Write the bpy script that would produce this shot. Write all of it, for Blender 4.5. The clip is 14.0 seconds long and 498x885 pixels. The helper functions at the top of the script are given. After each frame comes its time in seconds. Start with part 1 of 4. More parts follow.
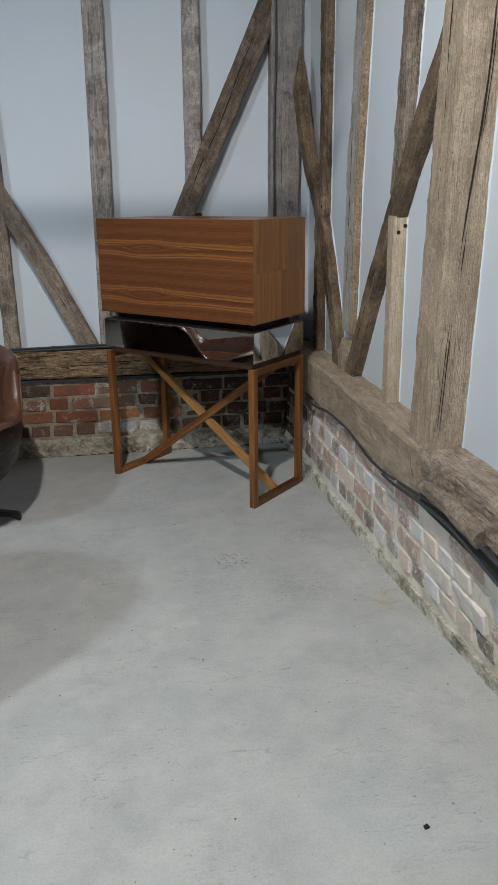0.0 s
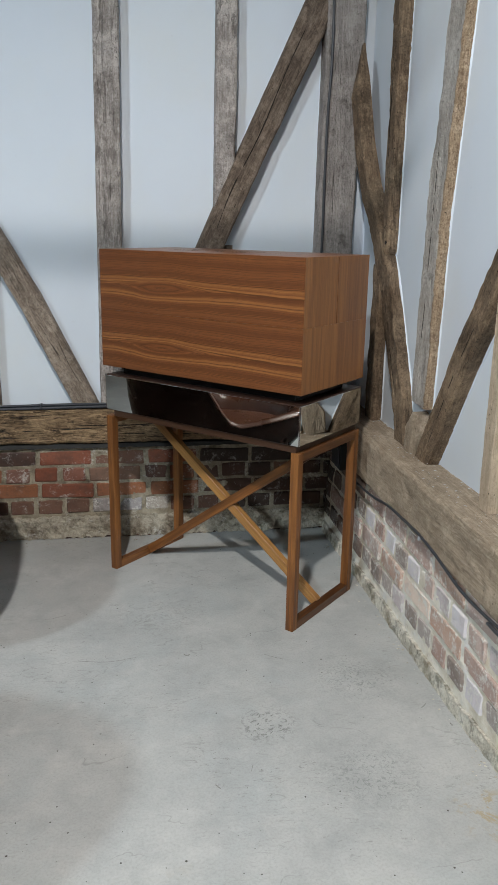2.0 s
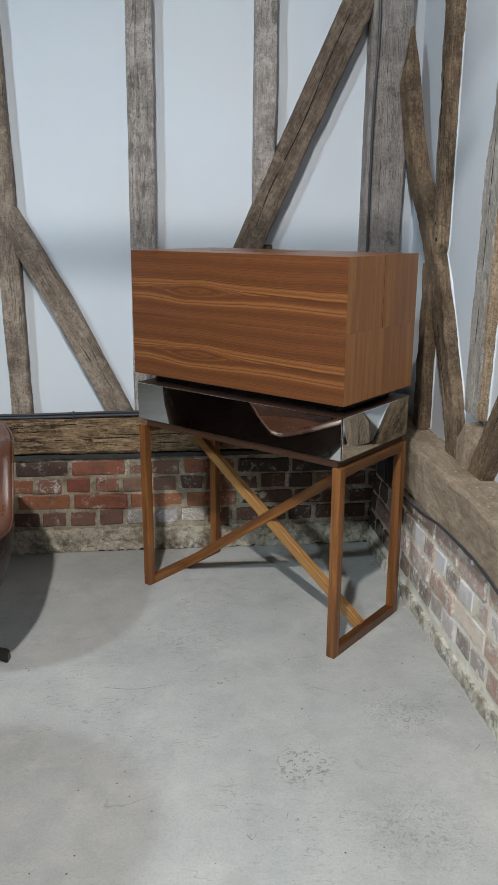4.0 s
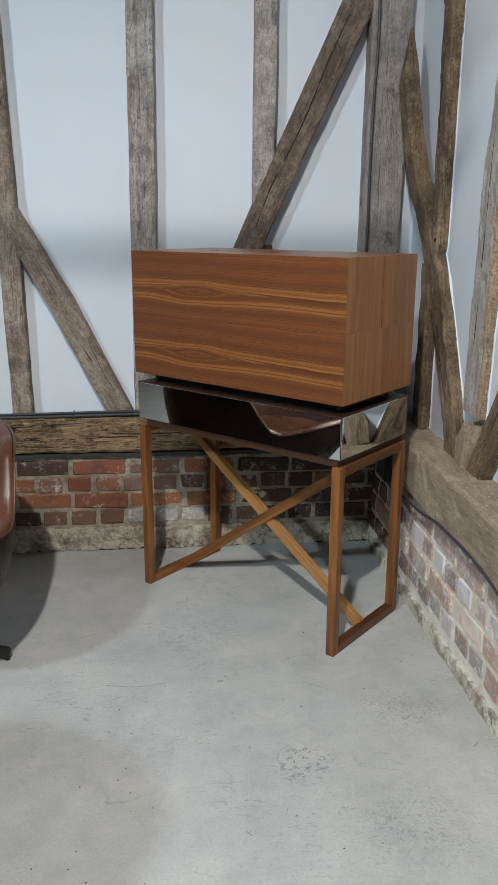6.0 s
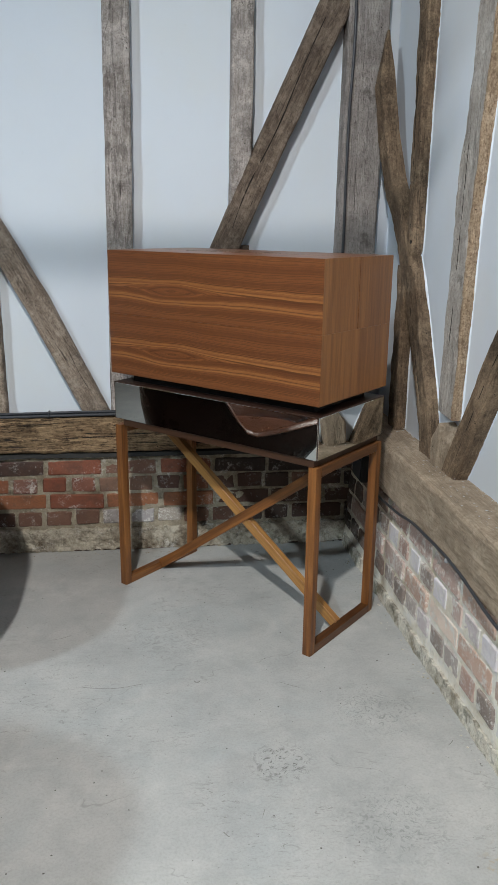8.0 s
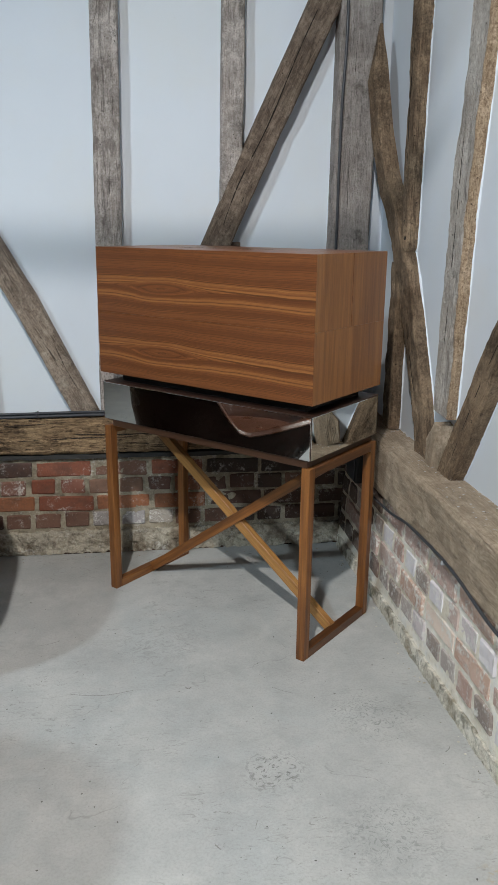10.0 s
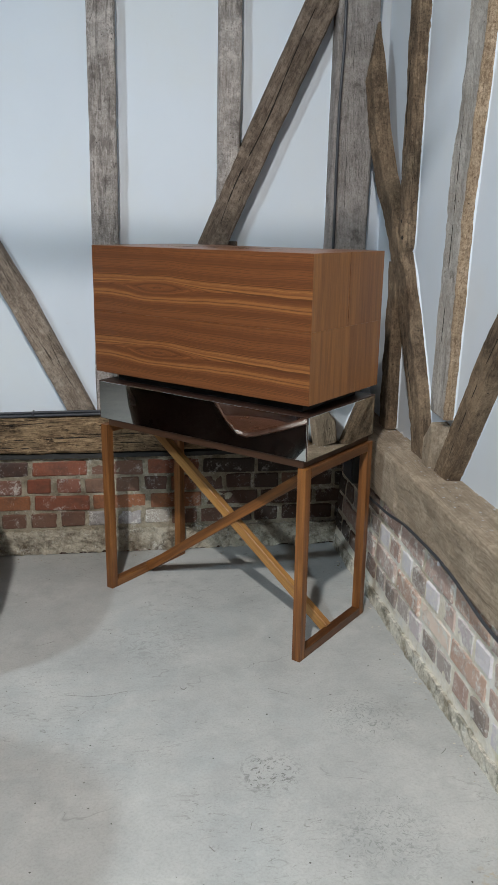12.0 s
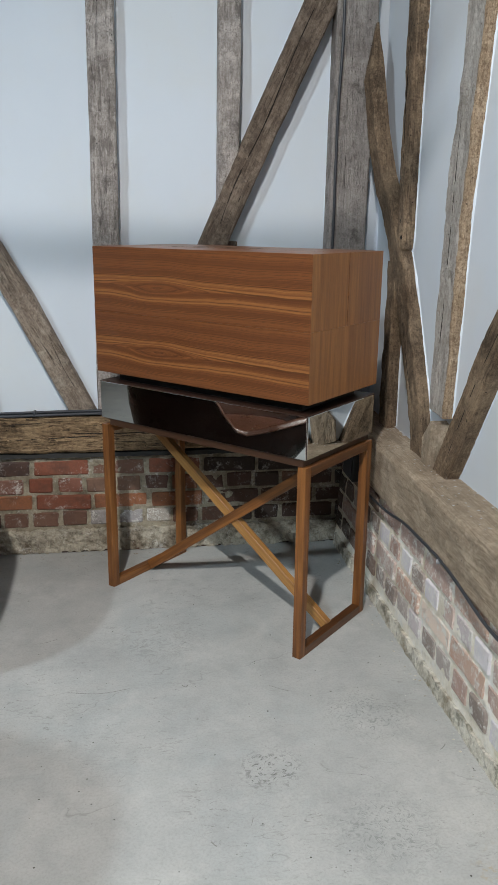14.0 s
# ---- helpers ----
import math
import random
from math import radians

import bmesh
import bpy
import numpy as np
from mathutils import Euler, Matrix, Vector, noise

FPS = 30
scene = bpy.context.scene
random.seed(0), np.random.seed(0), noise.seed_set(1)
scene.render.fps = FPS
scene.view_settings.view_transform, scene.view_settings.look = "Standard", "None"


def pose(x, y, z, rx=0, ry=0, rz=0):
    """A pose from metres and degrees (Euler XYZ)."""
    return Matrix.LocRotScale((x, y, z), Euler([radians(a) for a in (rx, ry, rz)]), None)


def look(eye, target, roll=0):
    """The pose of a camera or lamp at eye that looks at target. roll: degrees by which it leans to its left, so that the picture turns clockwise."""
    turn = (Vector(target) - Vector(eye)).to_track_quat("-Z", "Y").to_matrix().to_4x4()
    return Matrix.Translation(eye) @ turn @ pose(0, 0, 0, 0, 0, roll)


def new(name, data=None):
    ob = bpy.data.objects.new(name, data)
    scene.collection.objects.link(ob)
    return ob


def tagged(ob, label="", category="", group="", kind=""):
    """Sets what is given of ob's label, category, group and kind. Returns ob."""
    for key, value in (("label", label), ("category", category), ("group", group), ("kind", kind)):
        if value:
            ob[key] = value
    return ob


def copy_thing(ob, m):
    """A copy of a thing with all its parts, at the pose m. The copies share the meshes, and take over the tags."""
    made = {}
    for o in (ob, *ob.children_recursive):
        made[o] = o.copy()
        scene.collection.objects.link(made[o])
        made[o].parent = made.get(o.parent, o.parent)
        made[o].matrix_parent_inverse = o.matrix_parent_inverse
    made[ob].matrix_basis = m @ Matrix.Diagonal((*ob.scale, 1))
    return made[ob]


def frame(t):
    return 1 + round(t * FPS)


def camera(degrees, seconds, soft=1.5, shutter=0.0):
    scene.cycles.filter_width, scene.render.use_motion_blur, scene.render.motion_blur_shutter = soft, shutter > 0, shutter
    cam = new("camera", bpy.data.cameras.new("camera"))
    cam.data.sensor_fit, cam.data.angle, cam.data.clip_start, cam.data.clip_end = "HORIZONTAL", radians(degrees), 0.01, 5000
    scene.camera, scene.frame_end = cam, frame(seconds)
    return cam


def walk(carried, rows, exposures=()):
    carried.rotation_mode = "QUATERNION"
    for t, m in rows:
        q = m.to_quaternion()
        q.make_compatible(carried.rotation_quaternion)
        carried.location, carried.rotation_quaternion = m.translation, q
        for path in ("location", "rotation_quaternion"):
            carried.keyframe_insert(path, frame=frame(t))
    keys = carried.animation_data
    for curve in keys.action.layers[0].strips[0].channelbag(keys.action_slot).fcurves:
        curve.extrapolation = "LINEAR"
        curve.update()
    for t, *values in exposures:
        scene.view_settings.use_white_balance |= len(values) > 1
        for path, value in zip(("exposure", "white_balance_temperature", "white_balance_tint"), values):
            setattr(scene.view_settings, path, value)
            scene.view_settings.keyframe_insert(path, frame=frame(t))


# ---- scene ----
import functools

cam = camera(35.5, 14.0)
PATH = [
    (0, (-0.007, -0.043, 1.351), (0.312, 1.835, 0.742), -0.7),
    (0.3, (-0.01, 0.078, 1.362), (0.249, 1.976, 0.783), -0.2),
    (0.5, (-0.014, 0.149, 1.353), (0.212, 2.059, 0.803), 0.3),
    (0.6, (-0.019, 0.189, 1.353), (0.199, 2.1, 0.807), 0.4),
    (1, (-0.043, 0.353, 1.353), (0.197, 2.267, 0.824), 0.6),
    (1.5, (-0.056, 0.584, 1.358), (0.255, 2.486, 0.823), 0.7),
    (2, (0.022, 0.813, 1.34), (0.328, 2.715, 0.803), 1.0),
    (2.5, (0.074, 0.952, 1.339), (0.345, 2.858, 0.798), 0.9),
    (3, (0.088, 0.985, 1.34), (0.325, 2.896, 0.799), 0.6),
    (3.5, (0.079, 0.99, 1.342), (0.288, 2.903, 0.799), 0.4),
    (4, (0.074, 0.982, 1.337), (0.261, 2.898, 0.797), 0.2),
    (6.5, (0.073, 0.965, 1.344), (0.26, 2.88, 0.801), 0.2),
    (7, (0.076, 0.961, 1.345), (0.283, 2.875, 0.803), 0.4),
    (7.5, (0.067, 0.963, 1.346), (0.298, 2.875, 0.805), 0.6),
    (8, (0.071, 0.97, 1.343), (0.319, 2.879, 0.801), 0.7),
    (10.5, (0.085, 1.028, 1.327), (0.351, 2.935, 0.787), 0.7),
    (11, (0.085, 1.032, 1.325), (0.354, 2.938, 0.784), 0.8),
    (11.5, (0.092, 1.031, 1.318), (0.36, 2.939, 0.782), 0.8),
    (12, (0.092, 1.027, 1.326), (0.36, 2.934, 0.785), 0.8),
    (12.5, (0.092, 1.027, 1.324), (0.36, 2.934, 0.783), 0.7),
    (13, (0.086, 1.02, 1.326), (0.353, 2.926, 0.784), 0.7),
    (13.5, (0.089, 1.013, 1.337), (0.357, 2.918, 0.79), 0.6),
    (14, (0.091, 1.011, 1.336), (0.357, 2.916, 0.789), 0.6),
]
walk(cam, [(t, look(eye, target, roll)) for t, eye, target, roll in PATH],
     exposures=[(0, -0.5), (0.5, -0.3), (1.0, -0.1), (1.5, -0.08), (2.0, -0.05), (2.5, 0.0), (14.0, 0.0)])

# ---------------------------------------------------------------- light
world = bpy.data.worlds.new("world")
scene.world = world
world.use_nodes = True
wn, wl = world.node_tree.nodes, world.node_tree.links
sky = wn.new("ShaderNodeTexSky")
sky.sky_type, sky.sun_disc = "NISHITA", False
sky.sun_elevation, sky.sun_rotation = radians(35), radians(200)
wn["Background"].inputs["Strength"].default_value = 0.003
wl.new(sky.outputs["Color"], wn["Background"].inputs["Color"])


def lamp_area(name, eye, target, size_x, size_y, watts, colour):
    data = bpy.data.lights.new(name, "AREA")
    data.shape, data.size, data.size_y, data.energy, data.color = "RECTANGLE", size_x, size_y, watts, colour
    ob = new(name, data)
    ob.matrix_world = look(eye, target)
    return ob


def lamp_spot(name, eye, target, watts, colour, angle, blend, radius):
    data = bpy.data.lights.new(name, "SPOT")
    data.energy, data.color, data.spot_size, data.spot_blend, data.shadow_soft_size = watts, colour, radians(angle), blend, radius
    ob = new(name, data)
    ob.matrix_world = look(eye, target)
    return ob


KEY_EYE, KEY_AIM = (-0.40, 0.50, 3.7), (0.5, 2.5, 0.0)
SIDE_EYE, SIDE_AIM = (-3.2, -0.6, 4.05), (0.5, 2.6, 0.2)
lamp_spot("spot_key", KEY_EYE, KEY_AIM, 545, (1.0, 0.972, 0.93), 101, 0.9, 0.06)
lamp_spot("spot_side", SIDE_EYE, SIDE_AIM, 575, (0.77, 0.91, 1.0), 92, 0.8, 0.15)
lamp_spot("spot_west", (-3.7, 1.5, 3.6), (-3.7, 2.0, 0.0), 190, (1.0, 0.98, 0.95), 62, 0.5, 0.06)
# weak bluish fill added from behind; no window is known there
lamp_area("window_light", (-1.6, -5.8, 1.9), (-0.4, 3.0, 1.0), 4.0, 2.6, 4, (0.72, 0.86, 1.0))
scene.view_settings.exposure = 0.0

# ---------------------------------------------------------------- materials


def shader(name):
    m = bpy.data.materials.new(name)
    m.use_nodes = True
    nt = m.node_tree
    return m, nt.nodes, nt.links, nt.nodes["Principled BSDF"]


def node(nodes, kind, **sets):
    nd = nodes.new(kind)
    for key, value in sets.items():
        nd.inputs[key].default_value = value
    return nd


def mapped(nodes, links, scale, where="Object"):
    tc = nodes.new("ShaderNodeTexCoord")
    mp = nodes.new("ShaderNodeMapping")
    mp.inputs["Scale"].default_value = scale
    links.new(tc.outputs[where], mp.inputs["Vector"])
    return mp.outputs["Vector"]


def ramp(nodes, links, value, stops):
    r = nodes.new("ShaderNodeValToRGB")
    el = r.color_ramp.elements
    while len(el) < len(stops):
        el.new(0.5)
    for e, (p, c) in zip(el, stops):
        e.position, e.color = p, (*c, 1) if len(c) == 3 else c
    links.new(value, r.inputs["Fac"])
    return r.outputs["Color"]


def noise_tex(nodes, links, vec, scale, detail=6.0, rough=0.6, distortion=0.0):
    nd = node(nodes, "ShaderNodeTexNoise", Scale=scale, Detail=detail, Roughness=rough, Distortion=distortion)
    if vec is not None:
        links.new(vec, nd.inputs["Vector"])
    return nd.outputs["Fac"]


def mix(nodes, links, fac, a, b, mode="MIX"):
    nd = nodes.new("ShaderNodeMix")
    nd.data_type, nd.blend_type = "RGBA", mode
    for sock, v in ((nd.inputs[0], fac), (nd.inputs[6], a), (nd.inputs[7], b)):
        if isinstance(v, bpy.types.NodeSocket):
            links.new(v, sock)
        else:
            sock.default_value = v if isinstance(v, float) else (*v, 1)
    return nd.outputs[2]


def maths(nodes, links, op, a, b=0.5, clamp=False):
    nd = nodes.new("ShaderNodeMath")
    nd.operation, nd.use_clamp = op, clamp
    for sock, v in zip(nd.inputs, (a, b)):
        if isinstance(v, bpy.types.NodeSocket):
            links.new(v, sock)
        else:
            sock.default_value = v
    return nd.outputs[0]


def bump(nodes, links, bsdf, height, strength, distance):
    nd = node(nodes, "ShaderNodeBump", Strength=strength, Distance=distance)
    links.new(height, nd.inputs["Height"])
    links.new(nd.outputs["Normal"], bsdf.inputs["Normal"])


def shifted(nodes, links, vec, amount=7.0):
    """The coordinates moved by the object's own random number, so that no two pieces look alike."""
    info = nodes.new("ShaderNodeObjectInfo")
    k = maths(nodes, links, "MULTIPLY", info.outputs["Random"], amount)
    nd = nodes.new("ShaderNodeVectorMath")
    nd.operation = "ADD"
    links.new(vec, nd.inputs[0])
    links.new(k, nd.inputs[1])
    return nd.outputs[0], info.outputs["Random"]


def mat_plain(name, colour, rough, metal=0.0):
    m, n, l, b = shader(name)
    b.inputs["Roughness"].default_value, b.inputs["Metallic"].default_value = rough, metal
    v = mapped(n, l, (1, 1, 1))
    f = noise_tex(n, l, v, 40.0)
    l.new(mix(n, l, f, tuple(c * 0.8 for c in colour), tuple(min(1, c * 1.2) for c in colour)), b.inputs["Base Color"])
    return m


def mat_plaster():
    m, n, l, b = shader("white_plaster")
    v = mapped(n, l, (1, 1, 1))
    big = noise_tex(n, l, v, 1.3, 4)
    small = noise_tex(n, l, v, 14.0, 8, 0.65)
    c = ramp(n, l, big, [(0.3, (0.59, 0.645, 0.715)), (0.7, (0.635, 0.69, 0.755))])
    aged = ramp(n, l, noise_tex(n, l, v, 2.1, 6, 0.6), [(0.46, (0, 0, 0)), (0.70, (1, 1, 1))])
    c = mix(n, l, maths(n, l, "MULTIPLY", aged, 0.4), c, (0.635, 0.65, 0.625))
    spots = ramp(n, l, noise_tex(n, l, v, 55.0, 3, 0.5), [(0.70, (0, 0, 0)), (0.78, (1, 1, 1))])
    c = mix(n, l, maths(n, l, "MULTIPLY", spots, 0.10), c, (0.45, 0.42, 0.38))
    l.new(c, b.inputs["Base Color"])
    b.inputs["Roughness"].default_value = 0.75
    bump(n, l, b, small, 0.25, 0.004)
    return m


def mat_oak(name, pale, mid, dark, wear=0.5, crackle=1.0, worm=0.0, grain=0.0, flake=0.0, patch=0.5):
    """Old oak: grain runs along the piece's own z."""
    m, n, l, b = shader(name)
    v, rnd = shifted(n, l, mapped(n, l, (1, 1, 1)))
    mp = node(n, "ShaderNodeMapping", Scale=(24, 24, 1.5))
    l.new(v, mp.inputs["Vector"])
    fibre = noise_tex(n, l, mp.outputs[0], 9.0, 10, 0.72, 0.5)
    band = noise_tex(n, l, mp.outputs[0], 1.3, 4, 0.5, 1.0)
    blot = noise_tex(n, l, v, 11.0, 11, 0.8)
    grit = noise_tex(n, l, v, 85.0, 7, 0.75)
    c = ramp(n, l, fibre, [(0.27 + 0.10 * grain, dark), (0.46 + 0.01 * grain, mid), (0.72 - 0.14 * grain, pale)])
    c = mix(n, l, maths(n, l, "MULTIPLY", ramp(n, l, band, [(0.42, (0, 0, 0)), (0.6, (1, 1, 1))]), 0.45), c, tuple(k * 0.6 for k in mid))
    c = mix(n, l, maths(n, l, "MULTIPLY", ramp(n, l, blot, [(0.50, (0, 0, 0)), (0.60, (1, 1, 1))]), wear), c, tuple(min(1, k * 1.1) for k in pale))
    c = mix(n, l, maths(n, l, "MULTIPLY", ramp(n, l, grit, [(0.52, (0, 0, 0)), (0.66, (1, 1, 1))]), 0.5), c, tuple(k * 0.8 for k in dark))
    stain = ramp(n, l, noise_tex(n, l, v, 2.4, 8, 0.68), [(0.52, (0, 0, 0)), (0.64, (1, 1, 1))])
    c = mix(n, l, maths(n, l, "MULTIPLY", stain, patch * 1.3), c, tuple(k * 0.8 for k in dark))
    rubbed = ramp(n, l, noise_tex(n, l, v, 3.4, 9, 0.72, 0.4), [(0.54, (0, 0, 0)), (0.66, (1, 1, 1))])
    c = mix(n, l, maths(n, l, "MULTIPLY", rubbed, patch), c, tuple(min(1, k * 1.08) for k in pale))
    knot = ramp(n, l, noise_tex(n, l, v, 5.5, 8, 0.72), [(0.60, (0, 0, 0)), (0.68, (1, 1, 1))])
    c = mix(n, l, maths(n, l, "MULTIPLY", knot, 0.7), c, tuple(k * 0.6 for k in dark))
    if flake:
        fm = node(n, "ShaderNodeMapping", Scale=(1, 1, 0.4))
        l.new(v, fm.inputs["Vector"])
        scab = noise_tex(n, l, fm.outputs[0], 26.0, 9, 0.78, 0.3)
        field = ramp(n, l, noise_tex(n, l, fm.outputs[0], 5.0, 4, 0.6), [(0.40, (0.25, 0.25, 0.25)), (0.60, (1, 1, 1))])
        c = mix(n, l, maths(n, l, "MULTIPLY", maths(n, l, "MULTIPLY", ramp(n, l, scab, [(0.53, (0, 0, 0)), (0.57, (1, 1, 1))]), field), flake), c, tuple(k * 0.42 for k in mid))
        c = mix(n, l, maths(n, l, "MULTIPLY", ramp(n, l, scab, [(0.38, (1, 1, 1)), (0.44, (0, 0, 0))]), flake * 0.6), c, pale)
    tone = maths(n, l, "MULTIPLY_ADD", rnd, 0.3)
    c2 = n.new("ShaderNodeHueSaturation")
    tone.node.inputs[2].default_value = 0.85
    l.new(tone, c2.inputs["Value"])
    l.new(c, c2.inputs["Color"])
    cr = node(n, "ShaderNodeMapping", Scale=(13, 13, 0.5))
    l.new(v, cr.inputs["Vector"])
    raw = noise_tex(n, l, cr.outputs[0], 2.6, 4, 0.55, 0.6)
    crack = ramp(n, l, raw, [(0.485, (1, 1, 1)), (0.497, (0, 0, 0)), (0.503, (0, 0, 0)), (0.515, (1, 1, 1))])
    some = ramp(n, l, noise_tex(n, l, v, 2.6, 3), [(0.50, (1, 1, 1)), (0.60, (0, 0, 0))])
    crack = maths(n, l, "MAXIMUM", crack, maths(n, l, "MAXIMUM", some, 1.0 - crackle))
    c3 = mix(n, l, crack, tuple(k * 0.3 for k in dark), c2.outputs[0])
    holes = n.new("ShaderNodeTexVoronoi")
    holes.inputs["Scale"].default_value = 42.0
    l.new(v, holes.inputs["Vector"])
    pin = ramp(n, l, holes.outputs["Distance"], [(0.06, (0, 0, 0)), (0.12, (1, 1, 1))])
    pin = maths(n, l, "MAXIMUM", pin, ramp(n, l, noise_tex(n, l, v, 9.0, 3), [(0.54, (1, 1, 1)), (0.58, (0, 0, 0))]))
    if worm:
        gnaw = noise_tex(n, l, v, 150.0, 6, 0.7, 0.5)
        c3 = mix(n, l, maths(n, l, "MULTIPLY", ramp(n, l, gnaw, [(0.38, (1, 1, 1)), (0.50, (0, 0, 0))]), worm), c3, tuple(k * 1.1 for k in dark))
        c3 = mix(n, l, maths(n, l, "MULTIPLY", ramp(n, l, gnaw, [(0.56, (0, 0, 0)), (0.64, (1, 1, 1))]), worm * 0.6), c3, tuple(min(1, k * 1.15) for k in pale))
    c3 = mix(n, l, pin, tuple(k * 0.3 for k in dark), c3)
    l.new(c3, b.inputs["Base Color"])
    b.inputs["Roughness"].default_value = 0.85
    b.inputs["Specular IOR Level"].default_value = 0.3
    h = maths(n, l, "ADD", maths(n, l, "MULTIPLY", fibre, 0.8), maths(n, l, "MULTIPLY", crack, 0.7))
    h = maths(n, l, "ADD", h, maths(n, l, "MULTIPLY", blot, 0.5))
    h = maths(n, l, "ADD", h, maths(n, l, "MULTIPLY", grit, 0.45))
    bump(n, l, b, h, 1.0, 0.012)
    return m


def smears(n, l, c, amount, sooty=0.45):
    """Lime wiped over bricks and joints alike, and soot, both across the wall as a whole."""
    pos = n.new("ShaderNodeNewGeometry").outputs["Position"]
    soot = ramp(n, l, noise_tex(n, l, pos, 6.5, 8, 0.7, 0.6), [(0.55, (0, 0, 0)), (0.68, (1, 1, 1))])
    c = mix(n, l, maths(n, l, "MULTIPLY", soot, sooty), c, (0.075, 0.06, 0.05))
    wipe = ramp(n, l, noise_tex(n, l, pos, 17.0, 12, 0.84, 0.1), [(0.575 - 0.06 * amount, (0, 0, 0)), (0.64 - 0.06 * amount, (1, 1, 1))])
    return mix(n, l, maths(n, l, "MULTIPLY", wipe, min(0.85, amount)), c, (0.82, 0.80, 0.75))


def mat_brick(name, lime, tones, warm, dirt=1.0):
    """Old brick: each takes one of the tones, with burnt patches, dust and lime of its own."""
    m, n, l, b = shader(name)
    v, rnd = shifted(n, l, mapped(n, l, (1, 1, 1)), 23.0)
    base = ramp(n, l, rnd, [(k / len(tones), c) for k, c in enumerate(tones)])
    base.node.color_ramp.interpolation = "CONSTANT"
    blot = noise_tex(n, l, v, 18.0, 8, 0.68)
    fine = noise_tex(n, l, v, 130.0, 9, 0.8)
    c = mix(n, l, maths(n, l, "MULTIPLY", ramp(n, l, blot, [(0.4, (0, 0, 0)), (0.7, (1, 1, 1))]), 0.5), base, warm)
    burnt = ramp(n, l, noise_tex(n, l, v, 7.0, 6, 0.65), [(0.55, (0, 0, 0)), (0.66, (1, 1, 1))])
    c = mix(n, l, maths(n, l, "MULTIPLY", burnt, (0.6 - 0.5 * lime) * dirt), c, (0.05, 0.037, 0.032))
    c = mix(n, l, maths(n, l, "MULTIPLY", ramp(n, l, fine, [(0.45, (0, 0, 0)), (0.7, (1, 1, 1))]), max(0.05, 0.6 - 0.65 * lime) * dirt), c, (0.08, 0.055, 0.045))
    white = ramp(n, l, noise_tex(n, l, v, 30.0, 12, 0.86), [(0.63 - lime * 0.14, (0, 0, 0)), (0.66 - lime * 0.13, (1, 1, 1))])
    c = mix(n, l, maths(n, l, "MULTIPLY", white, 0.5 + 0.4 * lime), c, (0.82, 0.80, 0.76))
    c = smears(n, l, c, 0.25 + 0.95 * lime, max(0.0, 0.5 - 0.6 * lime) * dirt)
    l.new(c, b.inputs["Base Color"])
    b.inputs["Roughness"].default_value = 0.9
    b.inputs["Specular IOR Level"].default_value = 0.25
    h = maths(n, l, "ADD", maths(n, l, "MULTIPLY", fine, 0.5), blot)
    h = maths(n, l, "ADD", h, maths(n, l, "MULTIPLY", white, 0.4))
    bump(n, l, b, h, 0.8, 0.010 - 0.009 * lime)
    return m


def mat_mortar(name, pale, dirt, green=0.0, grime=1.0):
    m, n, l, b = shader(name)
    v = mapped(n, l, (1, 1, 1))
    big = noise_tex(n, l, v, 9.0, 9, 0.72)
    lump = noise_tex(n, l, v, 38.0, 8, 0.7)
    fine = noise_tex(n, l, v, 140.0, 6, 0.75)
    c = ramp(n, l, big, [(0.36, dirt), (0.54, pale), (0.72, tuple(min(0.85, k * 1.2) for k in pale))])
    c = mix(n, l, maths(n, l, "MULTIPLY", ramp(n, l, lump, [(0.30, (1, 1, 1)), (0.46, (0, 0, 0))]), 0.75 * grime), c, tuple(k * 0.5 for k in dirt))
    c = mix(n, l, maths(n, l, "MULTIPLY", ramp(n, l, fine, [(0.45, (0, 0, 0)), (0.7, (1, 1, 1))]), 0.4 * grime), c, tuple(k * 0.9 for k in dirt))
    if green:
        g = ramp(n, l, noise_tex(n, l, v, 13.0, 7, 0.7), [(0.5, (0, 0, 0)), (0.6, (1, 1, 1))])
        c = mix(n, l, maths(n, l, "MULTIPLY", g, green), c, (0.09, 0.088, 0.055))
    c = smears(n, l, c, 0.5, 0.3 * grime)
    l.new(c, b.inputs["Base Color"])
    b.inputs["Roughness"].default_value = 0.94
    b.inputs["Specular IOR Level"].default_value = 0.2
    h = maths(n, l, "ADD", big, maths(n, l, "MULTIPLY", fine, 0.35))
    bump(n, l, b, maths(n, l, "ADD", h, lump), 1.0, 0.005 + 0.007 * min(1.0, grime))
    return m


